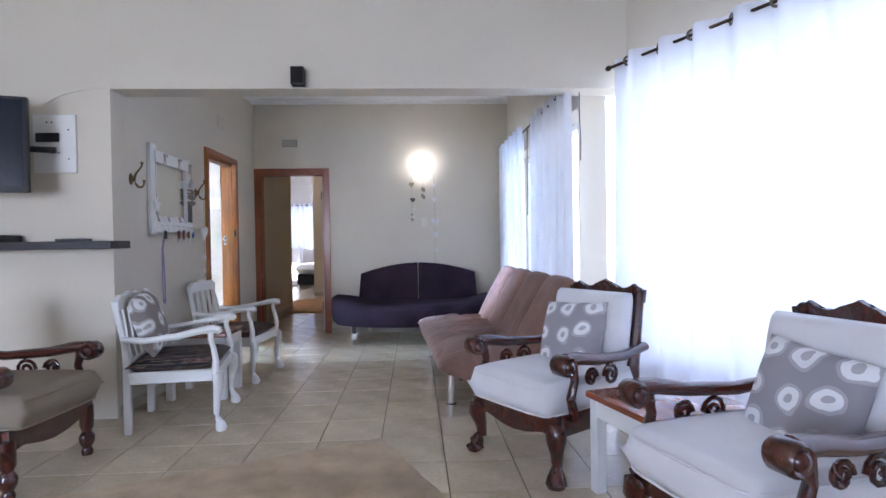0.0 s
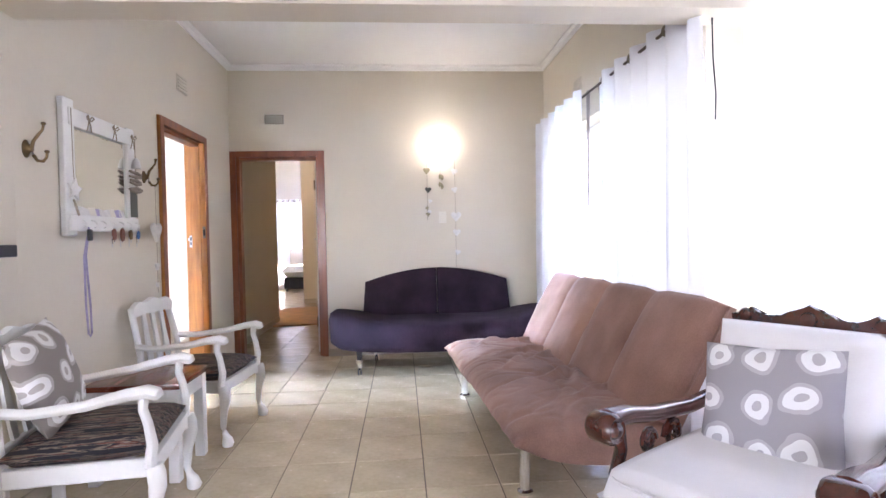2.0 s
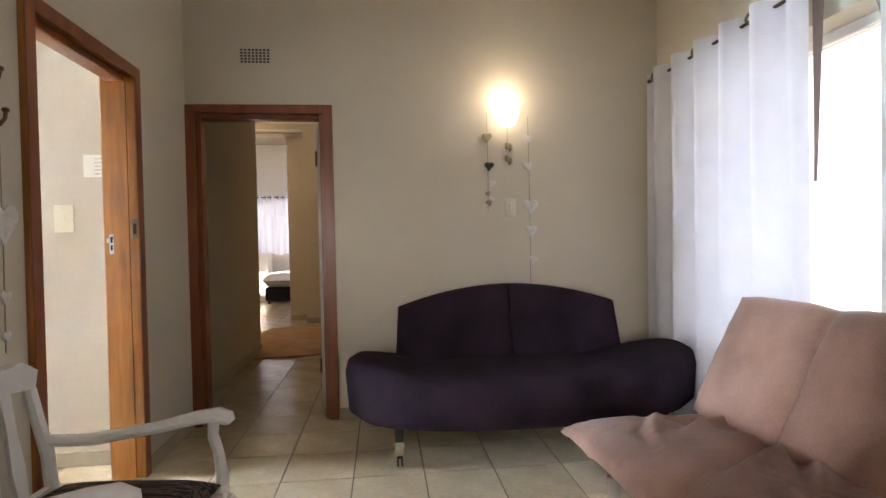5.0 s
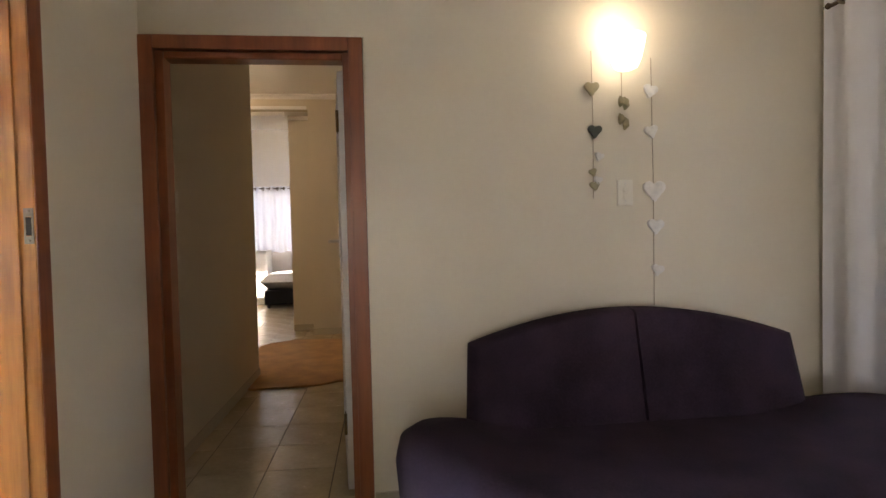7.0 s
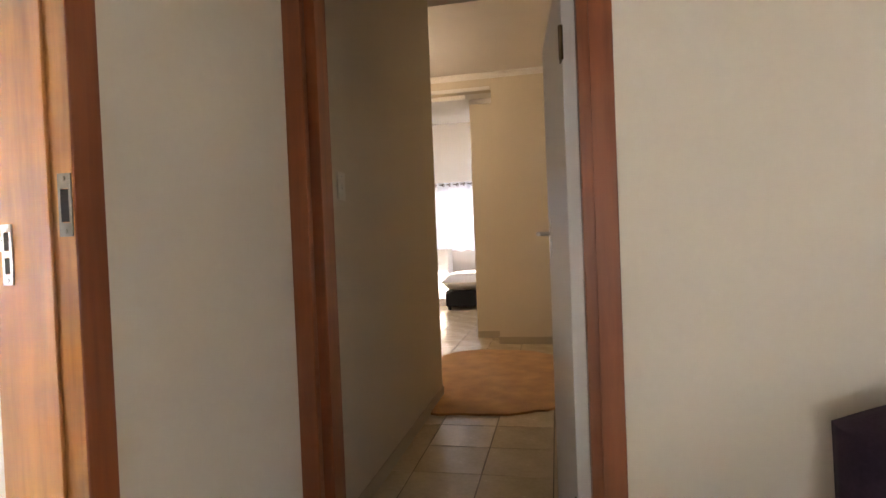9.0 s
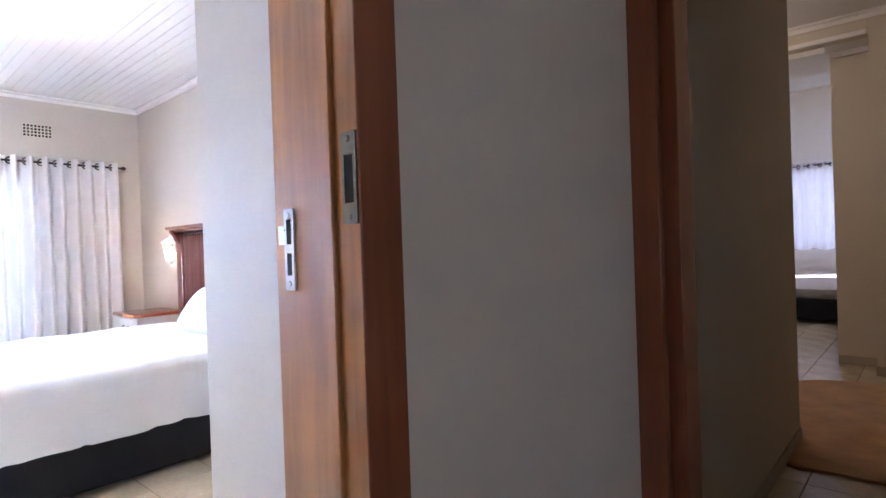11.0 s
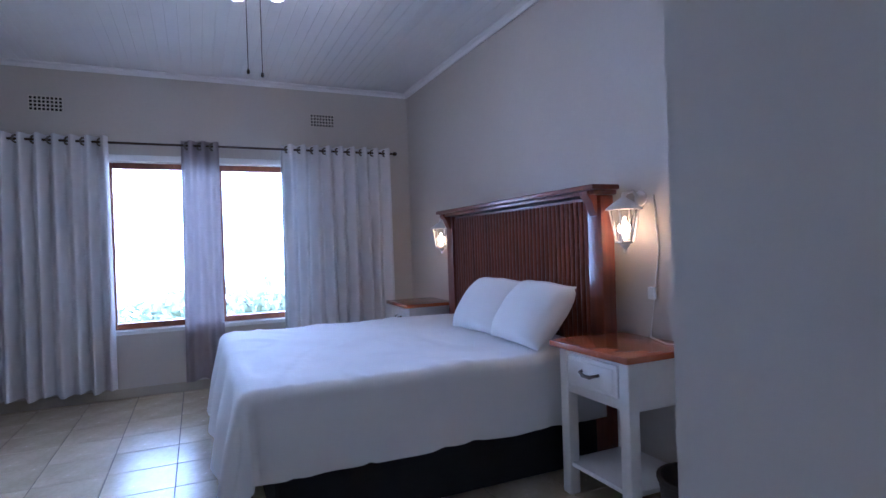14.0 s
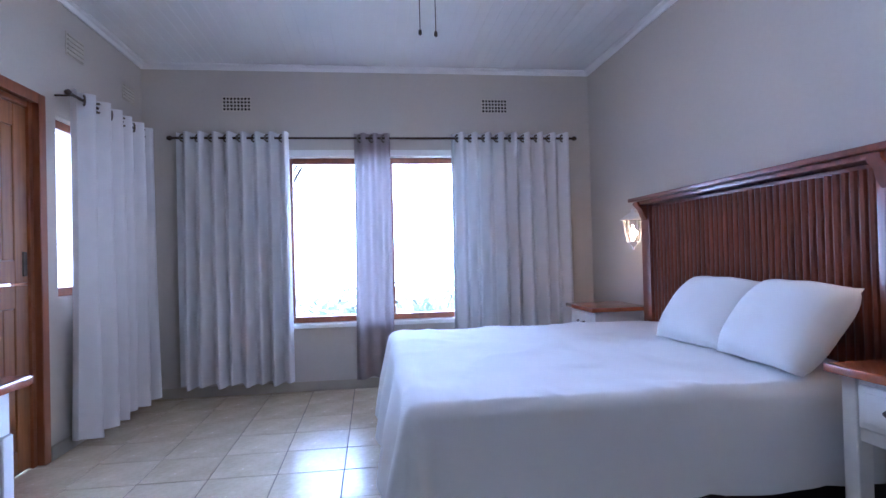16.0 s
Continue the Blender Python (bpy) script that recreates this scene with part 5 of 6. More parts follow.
bmesh.ops.transform(bm, matrix=pose(-0.315, -0.05, -0.11, 0, 8, 0), verts=bm.verts)
part("star", bm, HEART_WHITE, star)
bm = bmesh.new()
tube(bm, [(-0.315, -0.045, 0.30), (-0.315, -0.047, 0.0), (-0.315, -0.05, -0.06)], 0.0022, 5)
tube(bm, [(-0.315, -0.045, -0.16), (-0.29, -0.055, -0.24)], 0.006, 5)
part("twine", bm, TWINE, star)
lanyard = thing("lanyard", "lilac woven lanyard hanging from a key hook", "lanyard", pose(LX, 4.18, 1.565, 0, 0, 90))
bm = bmesh.new()
tube(bm, [(-0.175, -0.076, -0.30), (-0.18, -0.05, -0.45), (-0.16, -0.04, -0.70), (-0.135, -0.035, -0.86), (-0.12, -0.035, -0.875), (-0.105, -0.035, -0.86), (-0.12, -0.04, -0.70), (-0.165, -0.05, -0.45), (-0.172, -0.074, -0.30)], 0.006, 6, 0.35)
part("ribbon", bm, LANYARD, lanyard)
bm = bmesh.new()
box(bm, (-0.19, -0.085, -0.37), (-0.155, -0.07, -0.31), 0.004)
part("clip", bm, DARK, lanyard)
for k, (x, mat, s, lab) in enumerate(((0.01, RED_PLASTIC, 0.034, "brown leather key fob with keys"), (0.10, RED_PLASTIC, 0.04, "brown leather key fob with keys"), (0.20, BRASS, 0.03, "bunch of brass keys on a ring"), (0.295, BLUE_PLASTIC, 0.026, "blue plastic key tag with keys"))):
    keys = thing("key_ring", lab, "keys", pose(LX, 4.25, 1.565, 0, 0, 90), "keys on the mirror")
    bm = bmesh.new()
    slab(bm, [(x + s * 0.6 * math.sin(2 * math.pi * q / 12), -0.335 + s * math.cos(2 * math.pi * q / 12)) for q in range(12)], -0.078, -0.070, "y", 0.002)
    part("fob", bm, mat, keys)
    bm = bmesh.new()
    tube(bm, [(x, -0.076, -0.292), (x + 0.012, -0.076, -0.30), (x, -0.076, -0.312), (x - 0.012, -0.076, -0.30), (x, -0.076, -0.292)], 0.0018, 5)
    for d in (-0.012, 0.012):
        box(bm, (x + d - 0.005, -0.068, -0.395 + d), (x + d + 0.005, -0.066, -0.31))
    part("key", bm, STEEL, keys)

# ---- back wall lamp and hearts ----
lamp = thing("wall_lamp", "lit frosted glass wall lamp glowing warm white", "wall lamp", pose(0.315, BACK, 1.995))
bm = bmesh.new()
lathe(bm, [(0.032, 0), (0.032, 0.006), (0.02, 0.012)], (0, 0, 0), 18, pose(0, 0, 0.0, 90))
tube(bm, [(0, -0.01, 0.0), (0, -0.03, -0.02), (0, -0.06, -0.06)], 0.006, 8)
part("bracket", bm, BRASS, lamp)
bm = bmesh.new()
lathe(bm, [(0.03, -0.075), (0.05, -0.065), (0.066, -0.03), (0.078, 0.02), (0.086, 0.065), (0.082, 0.068), (0.06, 0.0)], (0, -0.10, 0), 24)
shade = part("shade", bm, LAMP_GLASS, lamp, "glowing tulip glass shade", 60)
shade.visible_shadow = True
bulb = new("wall_lamp_light", bpy.data.lights.new("wall_lamp_light", "POINT"))
bulb.data.energy, bulb.data.color, bulb.data.shadow_soft_size = 0.40, (1.0, 0.90, 0.72), 0.08
bulb.location = (0.315, BACK - 0.15, 2.12)

heart_string("hanging_hearts", pose(0.19, BACK, 0), [(0.0, 1.855, 0.075, HEART_CLAY, 0), (0.012, 1.662, 0.07, HEART_DARK, 3), (0.03, 1.548, 0.045, HEART_WHITE, 20), (0.0, 1.478, 0.04, HEART_CLAY, -20), (0.022, 1.44, 0.045, HEART_WHITE, 12), (0.008, 1.415, 0.05, HEART_CLAY, -8)], 2.03, 1.36, "clay and glazed hearts strung on twine below the lamp")
heart_string("hanging_hearts", pose(0.475, BACK, 0), [(-0.006, 1.845, 0.075, HEART_WHITE, 14), (-0.002, 1.66, 0.07, HEART_WHITE, -12), (0.008, 1.385, 0.115, HEART_WHITE, 0), (0.012, 1.222, 0.085, HEART_WHITE, 4), (0.018, 1.02, 0.065, HEART_WHITE, 16)], 2.0, 0.86, "whitewashed wooden hearts strung on twine beside the switch")
pod = thing("hanging_pod", "green clay pods hanging on twine under the lamp", "hanging ornament", pose(0.33, BACK, 0))
bm = bmesh.new()
for dx, z, l in ((-0.01, 1.80, 0.05), (0.012, 1.79, 0.06), (0.01, 1.70, 0.06), (-0.012, 1.72, 0.05)):
    tube(bm, [(dx, -0.02, z + l / 2), (dx + 0.005, -0.024, z + l / 4), (dx + 0.006, -0.026, z - l / 5), (dx, -0.02, z - l / 2)], [0.004, 0.014, 0.016, 0.004], 8)
part("pods", bm, HEART_CLAY, pod)
bm = bmesh.new()
tube(bm, [(0, -0.02, 1.97), (0, -0.02, 1.82)], 0.002, 5)
part("twine", bm, TWINE, pod)

# ---- hall and far bedroom ----
hall_rug = thing("rug", "rust-brown shaggy hide-shaped rug on the hall tiles", "rug", pose(-1.55, 9.75, 0.001))
bm = bmesh.new()
edge = []
for k in range(72):
    a = 2 * math.pi * k / 72
    r = 1.02 + 0.05 * math.cos(3 * a + 0.5) + 0.02 * random.uniform(-1, 1)
    edge.append((0.78 * r * math.copysign(abs(math.cos(a)) ** 0.8, math.cos(a)), 1.02 * r * math.copysign(abs(math.sin(a)) ** 0.9, math.sin(a))))
slab(bm, edge, 0.0, 0.014, "z", 0.004)
part("weave", bm, HALL_RUG, hall_rug, "", 60)
# unseen lamp, assumed from the warm glow on the hall ceiling
unseen_lamp = thing("unseen_ceiling_lamp", "assumed ceiling lamp, out of view in the hall's side arm", "ceiling lamp", pose(-2.75, 10.1, HALL_HIGH))
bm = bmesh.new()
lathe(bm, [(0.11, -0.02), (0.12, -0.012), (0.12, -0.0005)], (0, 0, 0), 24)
part("rim", bm, WHITE_PAINT, unseen_lamp)
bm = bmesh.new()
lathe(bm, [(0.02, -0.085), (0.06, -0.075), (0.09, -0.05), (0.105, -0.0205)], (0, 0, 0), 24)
part("shade", bm, glow("unseen_lamp_glow", (1.0, 0.82, 0.58), 2.5), unseen_lamp, "glowing domed shade of the unseen lamp", 60)
bulb = new("unseen_lamp_light", bpy.data.lights.new("unseen_lamp_light", "POINT"))
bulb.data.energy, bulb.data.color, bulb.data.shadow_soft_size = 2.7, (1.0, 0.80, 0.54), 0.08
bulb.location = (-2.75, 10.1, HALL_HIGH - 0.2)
far_bed = thing("bed", "white covered bed on a dark base in the far bedroom", "bed", pose(-2.22, 14.65, 0))
bm = bmesh.new()
box(bm, (-0.62, -0.6, 0.06), (0.7, 0.7, 0.32), 0.02)
part("base", bm, BASE_CLOTH, far_bed)
bm = bmesh.new()
cushion(bm, 1.42, 1.38, 0.30, 0.16, 12, pose(0.02, 0.04, 0.46))
part("mattress", bm, LINEN, far_bed, "white bed cover", 60)
for x in (-0.56, 0.6):
    bm = bmesh.new()
    lathe(bm, [(0.02, 0), (0.028, 0.01), (0.028, 0.05), (0.015, 0.062)], (x, -0.54, 0), 10)
    part("caster", bm, DARK, far_bed)
chest = thing("chest_of_drawers", "white chest of drawers beside the far window", "chest of drawers", pose(-3.10, 14.9, 0))
bm = bmesh.new()
box(bm, (-0.3, -0.22, 0.0), (0.2, 0.25, 1.0), 0.006)
part("carcass", bm, WHITE_PAINT, chest)
for k in range(4):
    bm = bmesh.new()
    box(bm, (-0.28, -0.238, 0.08 + 0.225 * k), (0.18, -0.2205, 0.285 + 0.225 * k), 0.004)
    drawer = part("drawer", bm, WHITE_PAINT, chest)

# ---- bedroom furniture ----
BX0, BX1, BY0, BY1 = -6.12, -4.42, 5.86, 7.53
bed = thing("bed", "double bed with white linen spread on a black base", "bed", pose(0, 0, 0))
bm = bmesh.new()
box(bm, (BX0 + 0.06, BY0 + 0.08, 0.03), (BX1 - 0.02, BY1, 0.35), 0.015)
part("base", bm, BASE_CLOTH, bed, "black cloth bed base")
bm = bmesh.new()
box(bm, (BX0 + 0.03, BY0 + 0.03, 0.352), (BX1 - 0.01, BY1, 0.60), 0.05, None, 3)
part("mattress", bm, LINEN, bed)


def spread_height(x, y):
    ridge = abs(noise.noise(Vector((x * 2.1 + y * 1.7, y * 2.6 - x, 7.0))))
    return 0.622 + 0.009 * noise.noise(Vector((x * 2.3, y * 2.3, 0.3))) + 0.006 * noise.noise(Vector((x * 6, y * 6, 2.0))) + 0.010 * max(0.0, 0.12 - ridge) / 0.12


bm = bmesh.new()
nu, nv = 84, 78
grid = []
hang_near, hang_far, hang_foot = 0.37, 0.45, 0.50
W, D = BX1 - BX0, BY1 - BY0
for i in range(nu + 1):
    u = -hang_far + (W + hang_far + hang_near) * i / nu
    col = []
    for j in range(nv + 1):
        v = -hang_foot + (D + hang_foot) * j / nv
        ox = max(0, -u) + max(0, u - W)
        oy = max(0, -v)
        x = BX0 + min(max(u, 0), W)
        y = BY0 + max(v, 0)
        rr = 0.045
        drop = max(ox, oy) + 0.25 * min(ox, oy)
        z = spread_height(x, y)
        if drop > 0:
            bend = min(drop / rr, math.pi / 2)
            out = rr * math.sin(bend)
            down = rr * (1 - math.cos(bend)) + max(0, drop - rr * math.pi / 2)
            fold = (0.022 if oy >= ox else 0.006) * math.sin((u if oy >= ox else v) * 13 + 1.3 * math.sin(u * 3)) * min(down / 0.25, 1)
            flare = (0.16 if oy > 0 else 0.03) * down
            t = math.hypot(ox, oy) or 1
            sx = (1 if u > W else -1) * ox / t
            x += sx * (out + fold + flare)
            y -= oy / t * (out + fold + flare)
            z -= down
        col.append(bm.verts.new((x, y, max(z, 0.03))))
    grid.append(col)
for i in range(nu):
    for j in range(nv):
        bm.faces.new((grid[i][j], grid[i + 1][j], grid[i + 1][j + 1], grid[i][j + 1]))
sp = part("bedspread", bm, LINEN, bed, "white linen bedspread hanging over the foot", 0)
sp.data.polygons.foreach_set("use_smooth", [True] * len(sp.data.polygons))


def pillow(m):
    ob = thing("pillow", "plump white pillow leaning on the headboard", "pillow", m, "pillows on the bed")
    bm = bmesh.new()
    made = cushion(bm, 0.53, 0.37, 0.19, 0.5, 20, None, 0.10)
    for v in made:
        v.co.z += 0.012 * noise.noise(v.co * 7)
    part("case", bm, LINEN, ob, "", 80)
    return ob


pillow(pose(-5.15, 7.30, 0.785, 52, 0, 3))
pillow(pose(-4.64, 7.27, 0.79, 52, 0, -5))

hb = thing("headboard", "tall polished red-brown headboard with vertical reeded boards", "headboard", pose(-5.275, 7.55, 0))
bm = bmesh.new()
box(bm, (-0.86, -0.01, 0.1), (0.86, 0.04, 1.38), 0.004)
part("panel", bm, HEADBOARD, hb)
for k in range(40):
    bm = bmesh.new()
    x = -0.80 + 1.60 * (k + 0.5) / 40
    tube(bm, [(x, -0.012, 0.36), (x, -0.012, 1.36)], 0.016, 8)
    part("slat", bm, HEADBOARD, hb)
for x in (-0.865, 0.865):
    bm = bmesh.new()
    box(bm, (x - 0.055, -0.035, 0), (x + 0.055, 0.045, 1.38), 0.008, None, 2)
    part("post", bm, HEADBOARD, hb)
    bm = bmesh.new()
    slab(bm, [(-0.036, 1.28), (-0.036, 1.40), (-0.10, 1.40), (-0.095, 1.375), (-0.065, 1.35), (-0.06, 1.315)], x - 0.03, x + 0.03, "x", 0.003)
    part("corbel", bm, HEADBOARD, hb)
bm = bmesh.new()
box(bm, (-0.95, -0.11, 1.405), (0.95, 0.06, 1.43), 0.006, None, 2)
box(bm, (-0.935, -0.085, 1.381), (0.935, 0.055, 1.4055), 0.008, None, 2)
part("cornice", bm, HEADBOARD, hb, "moulded headboard cornice")


def nightstand(m, label):
    """Local x to its right, front towards -y."""
    ob = thing("nightstand", label, "nightstand", m, "nightstands beside the bed")
    w, d, h = 0.44, 0.38, 0.70
    bm = bmesh.new()
    box(bm, (-w / 2 - 0.035, -d / 2 - 0.035, h - 0.028), (w / 2 + 0.035, d / 2 + 0.01, h), 0.006, None, 2)
    part("top", bm, TABLE_WOOD, ob, "orange-brown wooden top")
    bm = bmesh.new()
    box(bm, (-w / 2 + 0.002, -d / 2 + 0.01, h - 0.23), (w / 2 - 0.002, d / 2 - 0.002, h - 0.0285), 0.003)
    part("case", bm, WHITE_PAINT, ob)
    for sx in (-1, 1):
        for sy in (-1, 1):
            bm = bmesh.new()
            x, y = sx * (w / 2 - 0.026), sy * (d / 2 - 0.026)
            box(bm, (x - 0.028, y - 0.028, 0), (x + 0.028, y + 0.028, h - 0.029), 0.004)
            part("leg", bm, WHITE_PAINT, ob)
    bm = bmesh.new()
    box(bm, (-w / 2 + 0.06, -d / 2 - 0.004, h - 0.185), (w / 2 - 0.06, -d / 2 + 0.02, h - 0.05), 0.004)
    drawer = part("drawer", bm, WHITE_PAINT, ob)
    bm = bmesh.new()
    box(bm, (-w / 2 + 0.08, -d / 2 - 0.0075, h - 0.165), (w / 2 - 0.08, -d / 2 - 0.0045, h - 0.07), 0.002)
    part("panel", bm, WHITE_PAINT, drawer)
    bm = bmesh.new()
    tube(bm, [(-0.055, -d / 2 - 0.006, h - 0.11), (-0.05, -d / 2 - 0.024, h - 0.112), (-0.02, -d / 2 - 0.03, h - 0.122), (0.02, -d / 2 - 0.03, h - 0.122), (0.05, -d / 2 - 0.024, h - 0.112), (0.055, -d / 2 - 0.006, h - 0.11)], [0.007, 0.006, 0.008, 0.008, 0.006, 0.007], 8)
    part("handle", bm, DARK_METAL, drawer, "dark metal drop handle")
    bm = bmesh.new()
    box(bm, (-w / 2 + 0.01, -d / 2 + 0.01, 0.13), (w / 2 - 0.01, d / 2 - 0.01, 0.15), 0.003)
    part("shelf", bm, WHITE_PAINT, ob)
    return ob


nightstand(pose(-4.09, 7.40, 0), "white nightstand with an orange-brown top, a drawer and a low shelf")
nightstand(pose(-6.50, 7.40, 0), "white nightstand with an orange-brown top in the corner by the curtain")


def lantern(m, label):
    """A wall lantern hanging forward of a wall at local y = 0."""
    m = m @ Matrix.Scale(0.84, 4)
    ob = thing("wall_lamp", label, "wall lamp", m, "lanterns beside the headboard")
    bm = bmesh.new()
    lathe(bm, [(0.045, 0), (0.045, 0.008), (0.03, 0.02), (0.012, 0.03)], (0, 0, 0), 16, pose(0, 0, 0.15, 90))
    tube(bm, [(0, -0.02, 0.15), (0, -0.06, 0.19), (0, -0.11, 0.18), (0, -0.13, 0.15)], 0.009, 8)
    part("bracket", bm, WHITE_PAINT, ob)
    c = (0, -0.13, 0)
    bm = bmesh.new()
    lathe(bm, [(0.105, 0.085), (0.10, 0.095), (0.06, 0.125), (0.03, 0.145), (0.012, 0.155), (0.014, 0.17), (0.004, 0.185)], c, 6)
    part("cap", bm, WHITE_PAINT, ob)
    bm = bmesh.new()
    lathe(bm, [(0.004, -0.16), (0.010, -0.15), (0.008, -0.135), (0.02, -0.125), (0.03, -0.108), (0.055, -0.10), (0.052, -0.092)], c, 6)
    part("base", bm, WHITE_PAINT, ob)
    for k in range(6):
        bm = bmesh.new()
        a = 2 * math.pi * k / 6
        tube(bm, [(c[0] + 0.05 * math.cos(a), c[1] + 0.05 * math.sin(a), -0.095), (c[0] + 0.08 * math.cos(a), c[1] + 0.08 * math.sin(a), 0.085)], 0.005, 6)
        part("bar", bm, WHITE_PAINT, ob)
    bm = bmesh.new()
    lathe(bm, [(0.047, -0.09), (0.076, 0.083)], c, 6)
    pane = part("glass", bm, CLEAR, ob)
    pane.visible_shadow = False
    bm = bmesh.new()
    lathe(bm, [(0.008, -0.085), (0.017, -0.04), (0.016, 0.0), (0.006, 0.045)], c, 10)
    part("bulb", bm, BULB, ob, "glowing candle bulb")
    p = m @ Vector((0, -0.13, -0.02))
    light = new("lantern_light", bpy.data.lights.new("lantern_light", "POINT"))
    light.data.energy, light.data.color, light.data.shadow_soft_size = 2.1, (1.0, 0.62, 0.28), 0.03
    light.location = p
    return ob


lantern(pose(-4.225, BED_N, 1.225), "lit white wall lantern beside the headboard")
lantern(pose(-6.36, BED_N, 1.225), "lit white wall lantern beside the headboard")
lead = thing("cable", "white lamp cable with an inline switch hanging on the wall", "cable")
bm = bmesh.new()
tube(bm, [(-4.14, BED_N - 0.006, 1.36), (-4.12, BED_N - 0.006, 1.1), (-4.15, BED_N - 0.006, 0.9), (-4.18, BED_N - 0.01, 0.70), (-4.10, 7.56, 0.707), (-3.95, 7.5, 0.705), (-3.80, 7.56, 0.705), (-3.70, BED_N - 0.008, 0.60), (-3.66, BED_N - 0.008, 0.4)], 0.0035, 6)
part("lead", bm, WHITE_PAINT, lead)
bm = bmesh.new()
box(bm, (-4.175, BED_N - 0.03, 0.87), (-4.135, BED_N - 0.008, 0.93), 0.008, None, 2)
part("inline_switch", bm, WHITE_PAINT, lead)
bin_ob = thing("waste_bin", "dark woven waste bin beside the nightstand", "waste bin", pose(-3.66, 7.33, 0))
bm = bmesh.new()
lathe(bm, [(0.10, 0), (0.105, 0.01), (0.135, 0.26), (0.142, 0.265), (0.142, 0.28), (0.13, 0.28), (0.10, 0.02)], (0, 0, 0), 24)
part("body", bm, material("dark_wicker", (0.03, 0.02, 0.015), 0.7, 0, 0.4, 60.0, 0.003), bin_ob)

# ceiling fan light
fan = thing("ceiling_fan_light", "white ceiling fan light with lit glass globes and pull chains", "ceiling light", pose(-5.02, 5.98, 0))
bm = bmesh.new()
lathe(bm, [(0.012, 2.56), (0.012, 2.63), (0.06, 2.64), (0.065, BED_HIGH - 0.009)], (0, 0, 0), 18)
lathe(bm, [(0.03, 2.505), (0.08, 2.52), (0.11, 2.55), (0.10, 2.585), (0.02, 2.595)], (0, 0, 0), 20)
part("motor", bm, WHITE_PAINT, fan)
for k in range(4):
    a = math.pi * k / 2 + 0.5
    bm = bmesh.new()
    m = pose(0.10 * math.cos(a), 0.10 * math.sin(a), 2.520) @ Matrix.Rotation(a, 4, "Z") @ Matrix.Rotation(radians(-50), 4, "Y")
    lathe(bm, [(0.02, 0.0), (0.05, -0.02), (0.058, -0.055), (0.05, -0.09), (0.03, -0.105)], (0, 0, 0), 16, m)
    part("globe", bm, FAN_GLASS, fan, "lit frosted glass globe", 60)
for dx, z in ((-0.03, 2.03), (0.03, 2.0)):
    bm = bmesh.new()
    tube(bm, [(dx, dx, 2.52), (dx, dx, z + 0.02)], 0.002, 5)
    lathe(bm, [(0.004, 0), (0.008, 0.006), (0.007, 0.02), (0.003, 0.026)], (dx, dx, z), 8)
    part("pull_chain", bm, DARK_METAL, fan)

# bedroom garden door
door_frame("door_frame_garden", "red-brown varnished frame of the bedroom's garden door", -6.02, -5.09, 2.03, BED_S, BED_S - 0.15, "x", FRAME_WOOD)
gd = thing("door_garden", "closed honey-brown wooden stable door with boarded panels", "door", pose(-5.93, BED_S - 0.045, 0))
for z0, z1 in ((0.01, 0.985), (0.995, 1.935)):
    bm = bmesh.new()
    box(bm, (0.003, -0.04, z0), (0.747, -0.01, z1), 0.003)
    leaf = part("leaf", bm, HONEY, gd)
    for lo, hi in (((0.003, z0), (0.11, z1)), ((0.64, z0), (0.747, z1)), ((0.111, z0), (0.639, z0 + 0.12)), ((0.111, z1 - 0.12), (0.639, z1))):
        bm = bmesh.new()
        box(bm, (lo[0], -0.0095, lo[1]), (hi[0], 0.004, hi[1]), 0.004)
        part("rail", bm, HONEY, leaf)
    for k in range(6):
        bm = bmesh.new()
        box(bm, (0.113 + 0.0876 * k, -0.0095, z0 + 0.122), (0.196 + 0.0876 * k, -0.002, z1 - 0.122), 0.004)
        part("board", bm, HONEY, leaf)
bm = bmesh.new()
box(bm, (0.02, 0.005, 1.03), (0.055, 0.012, 1.16), 0.002)
part("lock_plate", bm, DARK_METAL, gd)

desk = thing("desk", "white desk with a red-brown wooden top by the wall", "desk", pose(-4.10, 4.36, 0))
bm = bmesh.new()
box(bm, (-0.48, -0.33, 0.715), (0.5, 0.31, 0.745), 0.008, None, 2)
part("top", bm, TABLE_WOOD, desk)
bm = bmesh.new()
box(bm, (-0.43, -0.30, 0.58), (0.46, 0.27, 0.7145), 0.004)
part("case", bm, WHITE_PAINT, desk)
for x in (-0.41, 0.44):
    for y in (-0.28, 0.25):
        bm = bmesh.new()
        box(bm, (x - 0.026, y - 0.026, 0), (x + 0.026, y + 0.026, 0.5795), 0.004)
        part("leg", bm, WHITE_PAINT, desk)
board = thing("vanity_mirror", "white framed vanity mirror standing on the desk", "mirror", pose(-4.30, 4.22, 0.7455))
bm = bmesh.new()
box(bm, (-0.20, -0.02, 0), (0.25, 0.02, 0.16), 0.005)
part("frame", bm, WHITE_PAINT, board)

# ---- garden ----
bm = bmesh.new()
box(bm, (-12.1, 2.9, -0.15), (-12.0, 8.9, 3.6))
SKY_GLOW = glow("hazy_bright_sky", (0.58, 0.80, 1.0), 38.0)
structure("backdrop", bm, SKY_GLOW, "hazy white sky beyond the garden", "backdrop")
bm = bmesh.new()
box(bm, (7.0, 3.0, -0.15), (7.1, 40.0, 6.0))
structure("backdrop_east", bm, glow("hazy_warm_sky", (1.0, 0.95, 0.86), 0.24), "hazy white sky beyond the lounge window", "backdrop")
bm = bmesh.new()
box(bm, (-26.0, -0.6, -0.15), (-5.2, -0.5, 7.0))
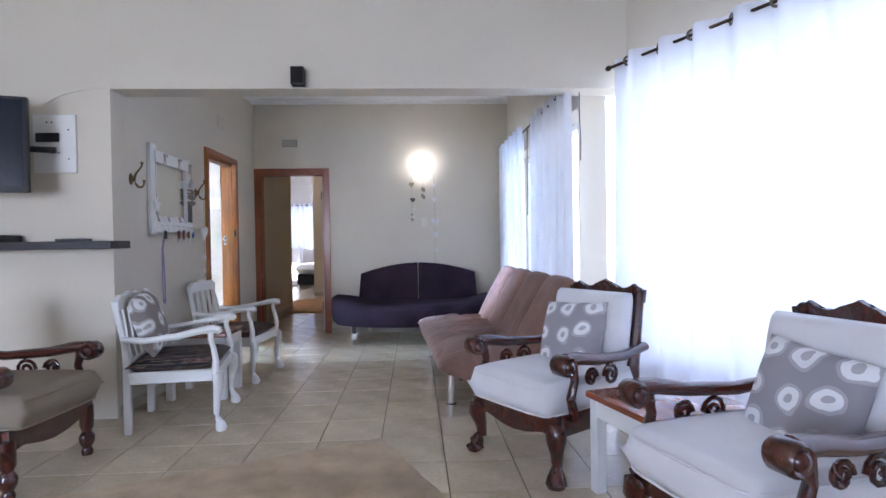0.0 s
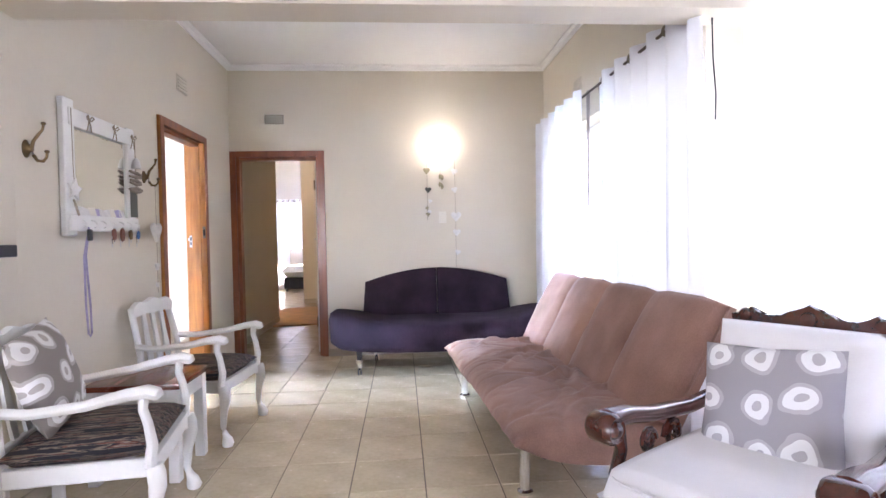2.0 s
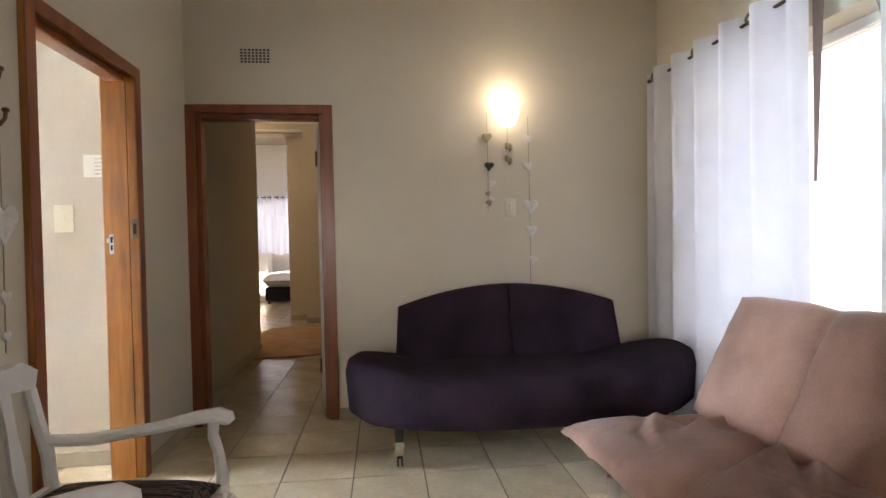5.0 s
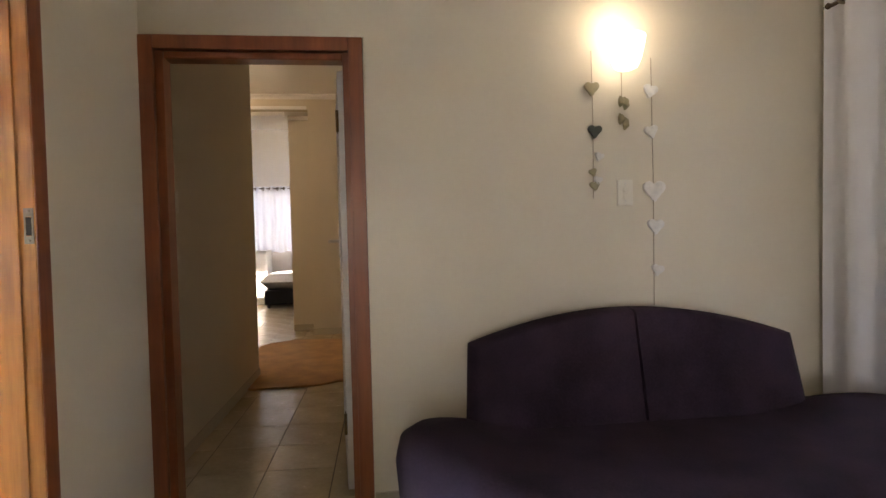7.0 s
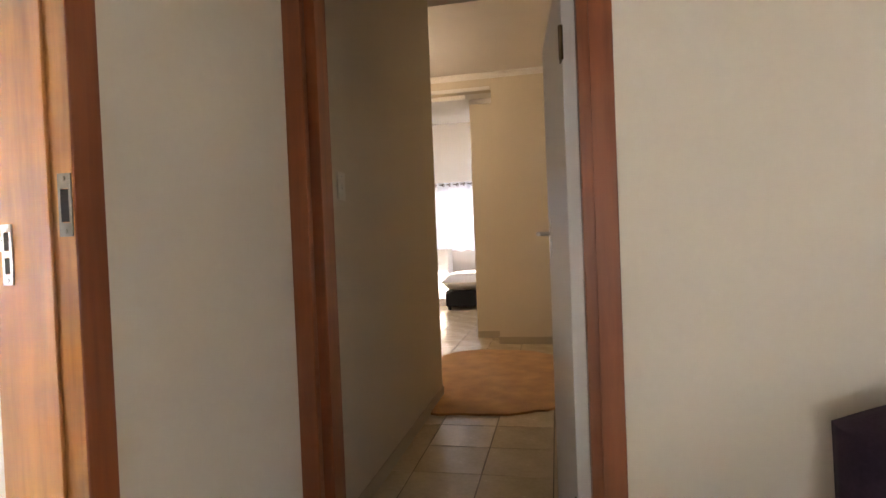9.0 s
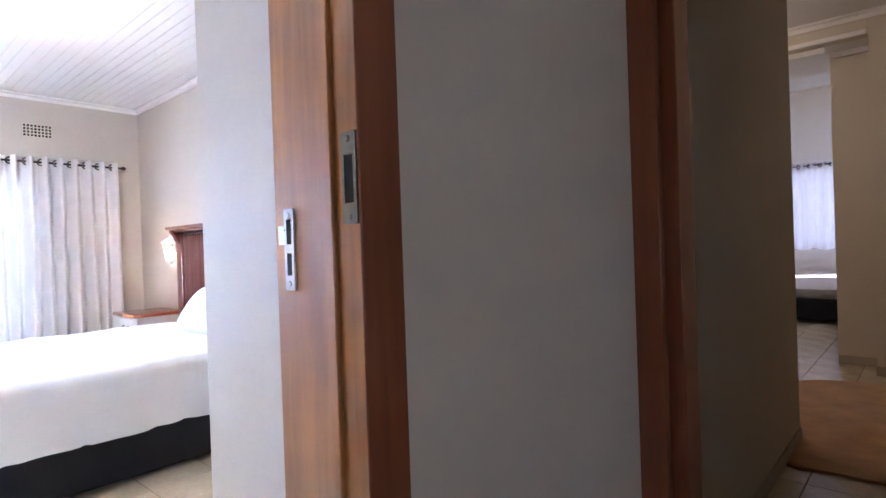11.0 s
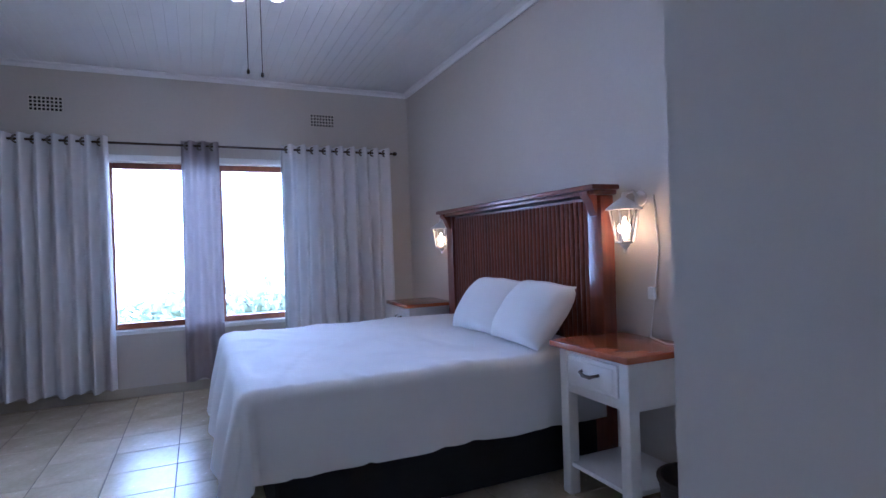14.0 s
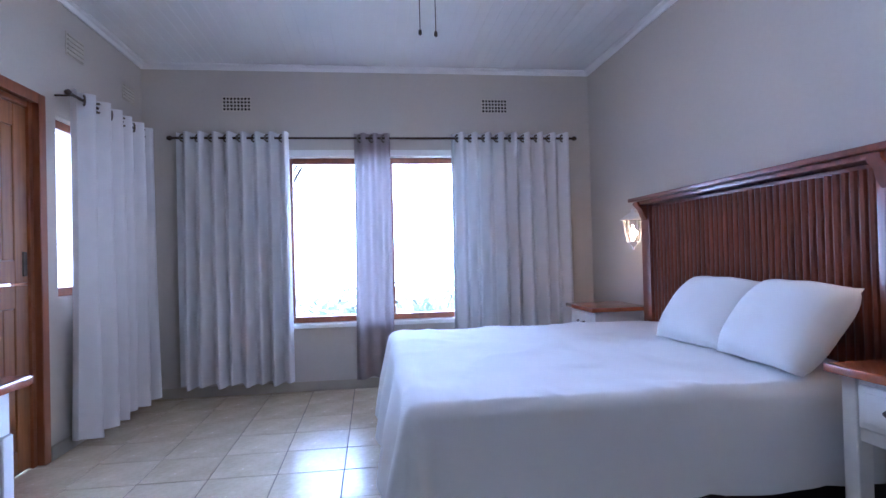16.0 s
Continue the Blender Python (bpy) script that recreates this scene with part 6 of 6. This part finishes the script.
structure("backdrop_south", bm, glow("hazy_south_sky", (0.9, 0.96, 1.0), 5.0), "hazy white sky beyond the side window", "backdrop")
LEAF = cloth_through("garden_foliage", (0.11, 0.15, 0.07), 0.65)
LEAF.node_tree.nodes["Translucent BSDF"].inputs[0].default_value = (0.62, 0.68, 0.52, 1)
BARK = material("grey_bark", (0.14, 0.11, 0.08), 0.9, 0, 0.3, 8.0, 0.01)


def shrub(name, label, category, at, height, spread, count, seed, trunk=0.0):
    rnd = random.Random(seed)
    ob = thing(name, label, category, pose(*at))
    bm = bmesh.new()
    limbs = []
    for k in range(7):
        a = 2 * math.pi * k / 7 + rnd.uniform(-0.4, 0.4)
        r = spread * rnd.uniform(0.4, 0.9)
        tip = Vector((r * math.cos(a), r * math.sin(a), height * rnd.uniform(0.6, 1.0)))
        base = Vector((0, 0, trunk * 0.8))
        tube(bm, [base, base.lerp(tip, 0.5) + Vector((0, 0, 0.1)), tip], [0.05, 0.03, 0.01], 6)
        limbs.append((base, tip))
    if trunk:
        tube(bm, [(0, 0, 0), (0.05, 0.02, trunk * 0.5), (0, 0, trunk)], [0.14, 0.11, 0.08], 10)
    part("trunk", bm, BARK, ob)
    bm = bmesh.new()
    for _ in range(count):
        base, tip = rnd.choice(limbs)
        c = base.lerp(tip, rnd.uniform(0.3, 1.1)) + Vector((rnd.gauss(0, spread * 0.22), rnd.gauss(0, spread * 0.22), rnd.gauss(0, height * 0.12)))
        c.z = max(c.z, 0.03)
        s = rnd.uniform(0.05, 0.11)
        m = Matrix.Translation(c) @ Euler((rnd.uniform(0, 6.3), rnd.uniform(0, 6.3), rnd.uniform(0, 6.3))).to_matrix().to_4x4()
        q = [bm.verts.new(m @ Vector(p)) for p in ((-s, 0, 0), (0, -s * 0.4, 0.01), (s, 0, 0), (0, s * 0.4, 0.01))]
        bm.faces.new(q)
    part("crown", bm, LEAF, ob, "", 0)
    return ob


shrub("shrub", "leafy garden shrub outside the bedroom window", "shrub", (-9.8, 4.9, -0.15), 0.95, 0.8, 900, 3)
shrub("shrub", "leafy garden shrub outside the bedroom window", "shrub", (-10.0, 6.5, -0.15), 0.95, 0.9, 900, 4)
shrub("tree", "leafy garden tree outside the bedroom window", "tree", (-11.3, 3.95, -0.15), 3.2, 1.5, 700, 5, 1.5)

# ---- floor tiles ----
def tile_mesh(P):
    bm = bmesh.new()
    g = 0.0018
    t0 = [bm.verts.new((x, y, -0.006)) for x, y in ((g, g), (P - g, g), (P - g, P - g), (g, P - g))]
    t1 = [bm.verts.new((x, y, 0.0)) for x, y in ((2 * g, 2 * g), (P - 2 * g, 2 * g), (P - 2 * g, P - 2 * g), (2 * g, P - 2 * g))]
    bm.faces.new(t1)
    for k in range(4):
        bm.faces.new((t0[k], t0[(k + 1) % 4], t1[(k + 1) % 4], t1[k]))
    return mesh_of("tile", bm, TILE, 0)


for floor, rects, x0, y0, P in FLOORS:
    shared = tile_mesh(P)
    laid = set()
    for a, b, c, d in rects:
        for i in range(math.floor((a - x0) / P), math.ceil((b - x0) / P)):
            for j in range(math.floor((c - y0) / P), math.ceil((d - y0) / P)):
                xm, ym = x0 + (i + 0.5) * P, y0 + (j + 0.5) * P
                if (i, j) in laid or not (a - 0.17 < xm < b + 0.17 and c - 0.17 < ym < d + 0.17):
                    continue
                laid.add((i, j))
                ob = new("tile", shared)
                ob.parent = floor
                ob.matrix_world = Matrix.Translation((x0 + i * P, y0 + j * P, random.uniform(-0.0008, 0.0)))
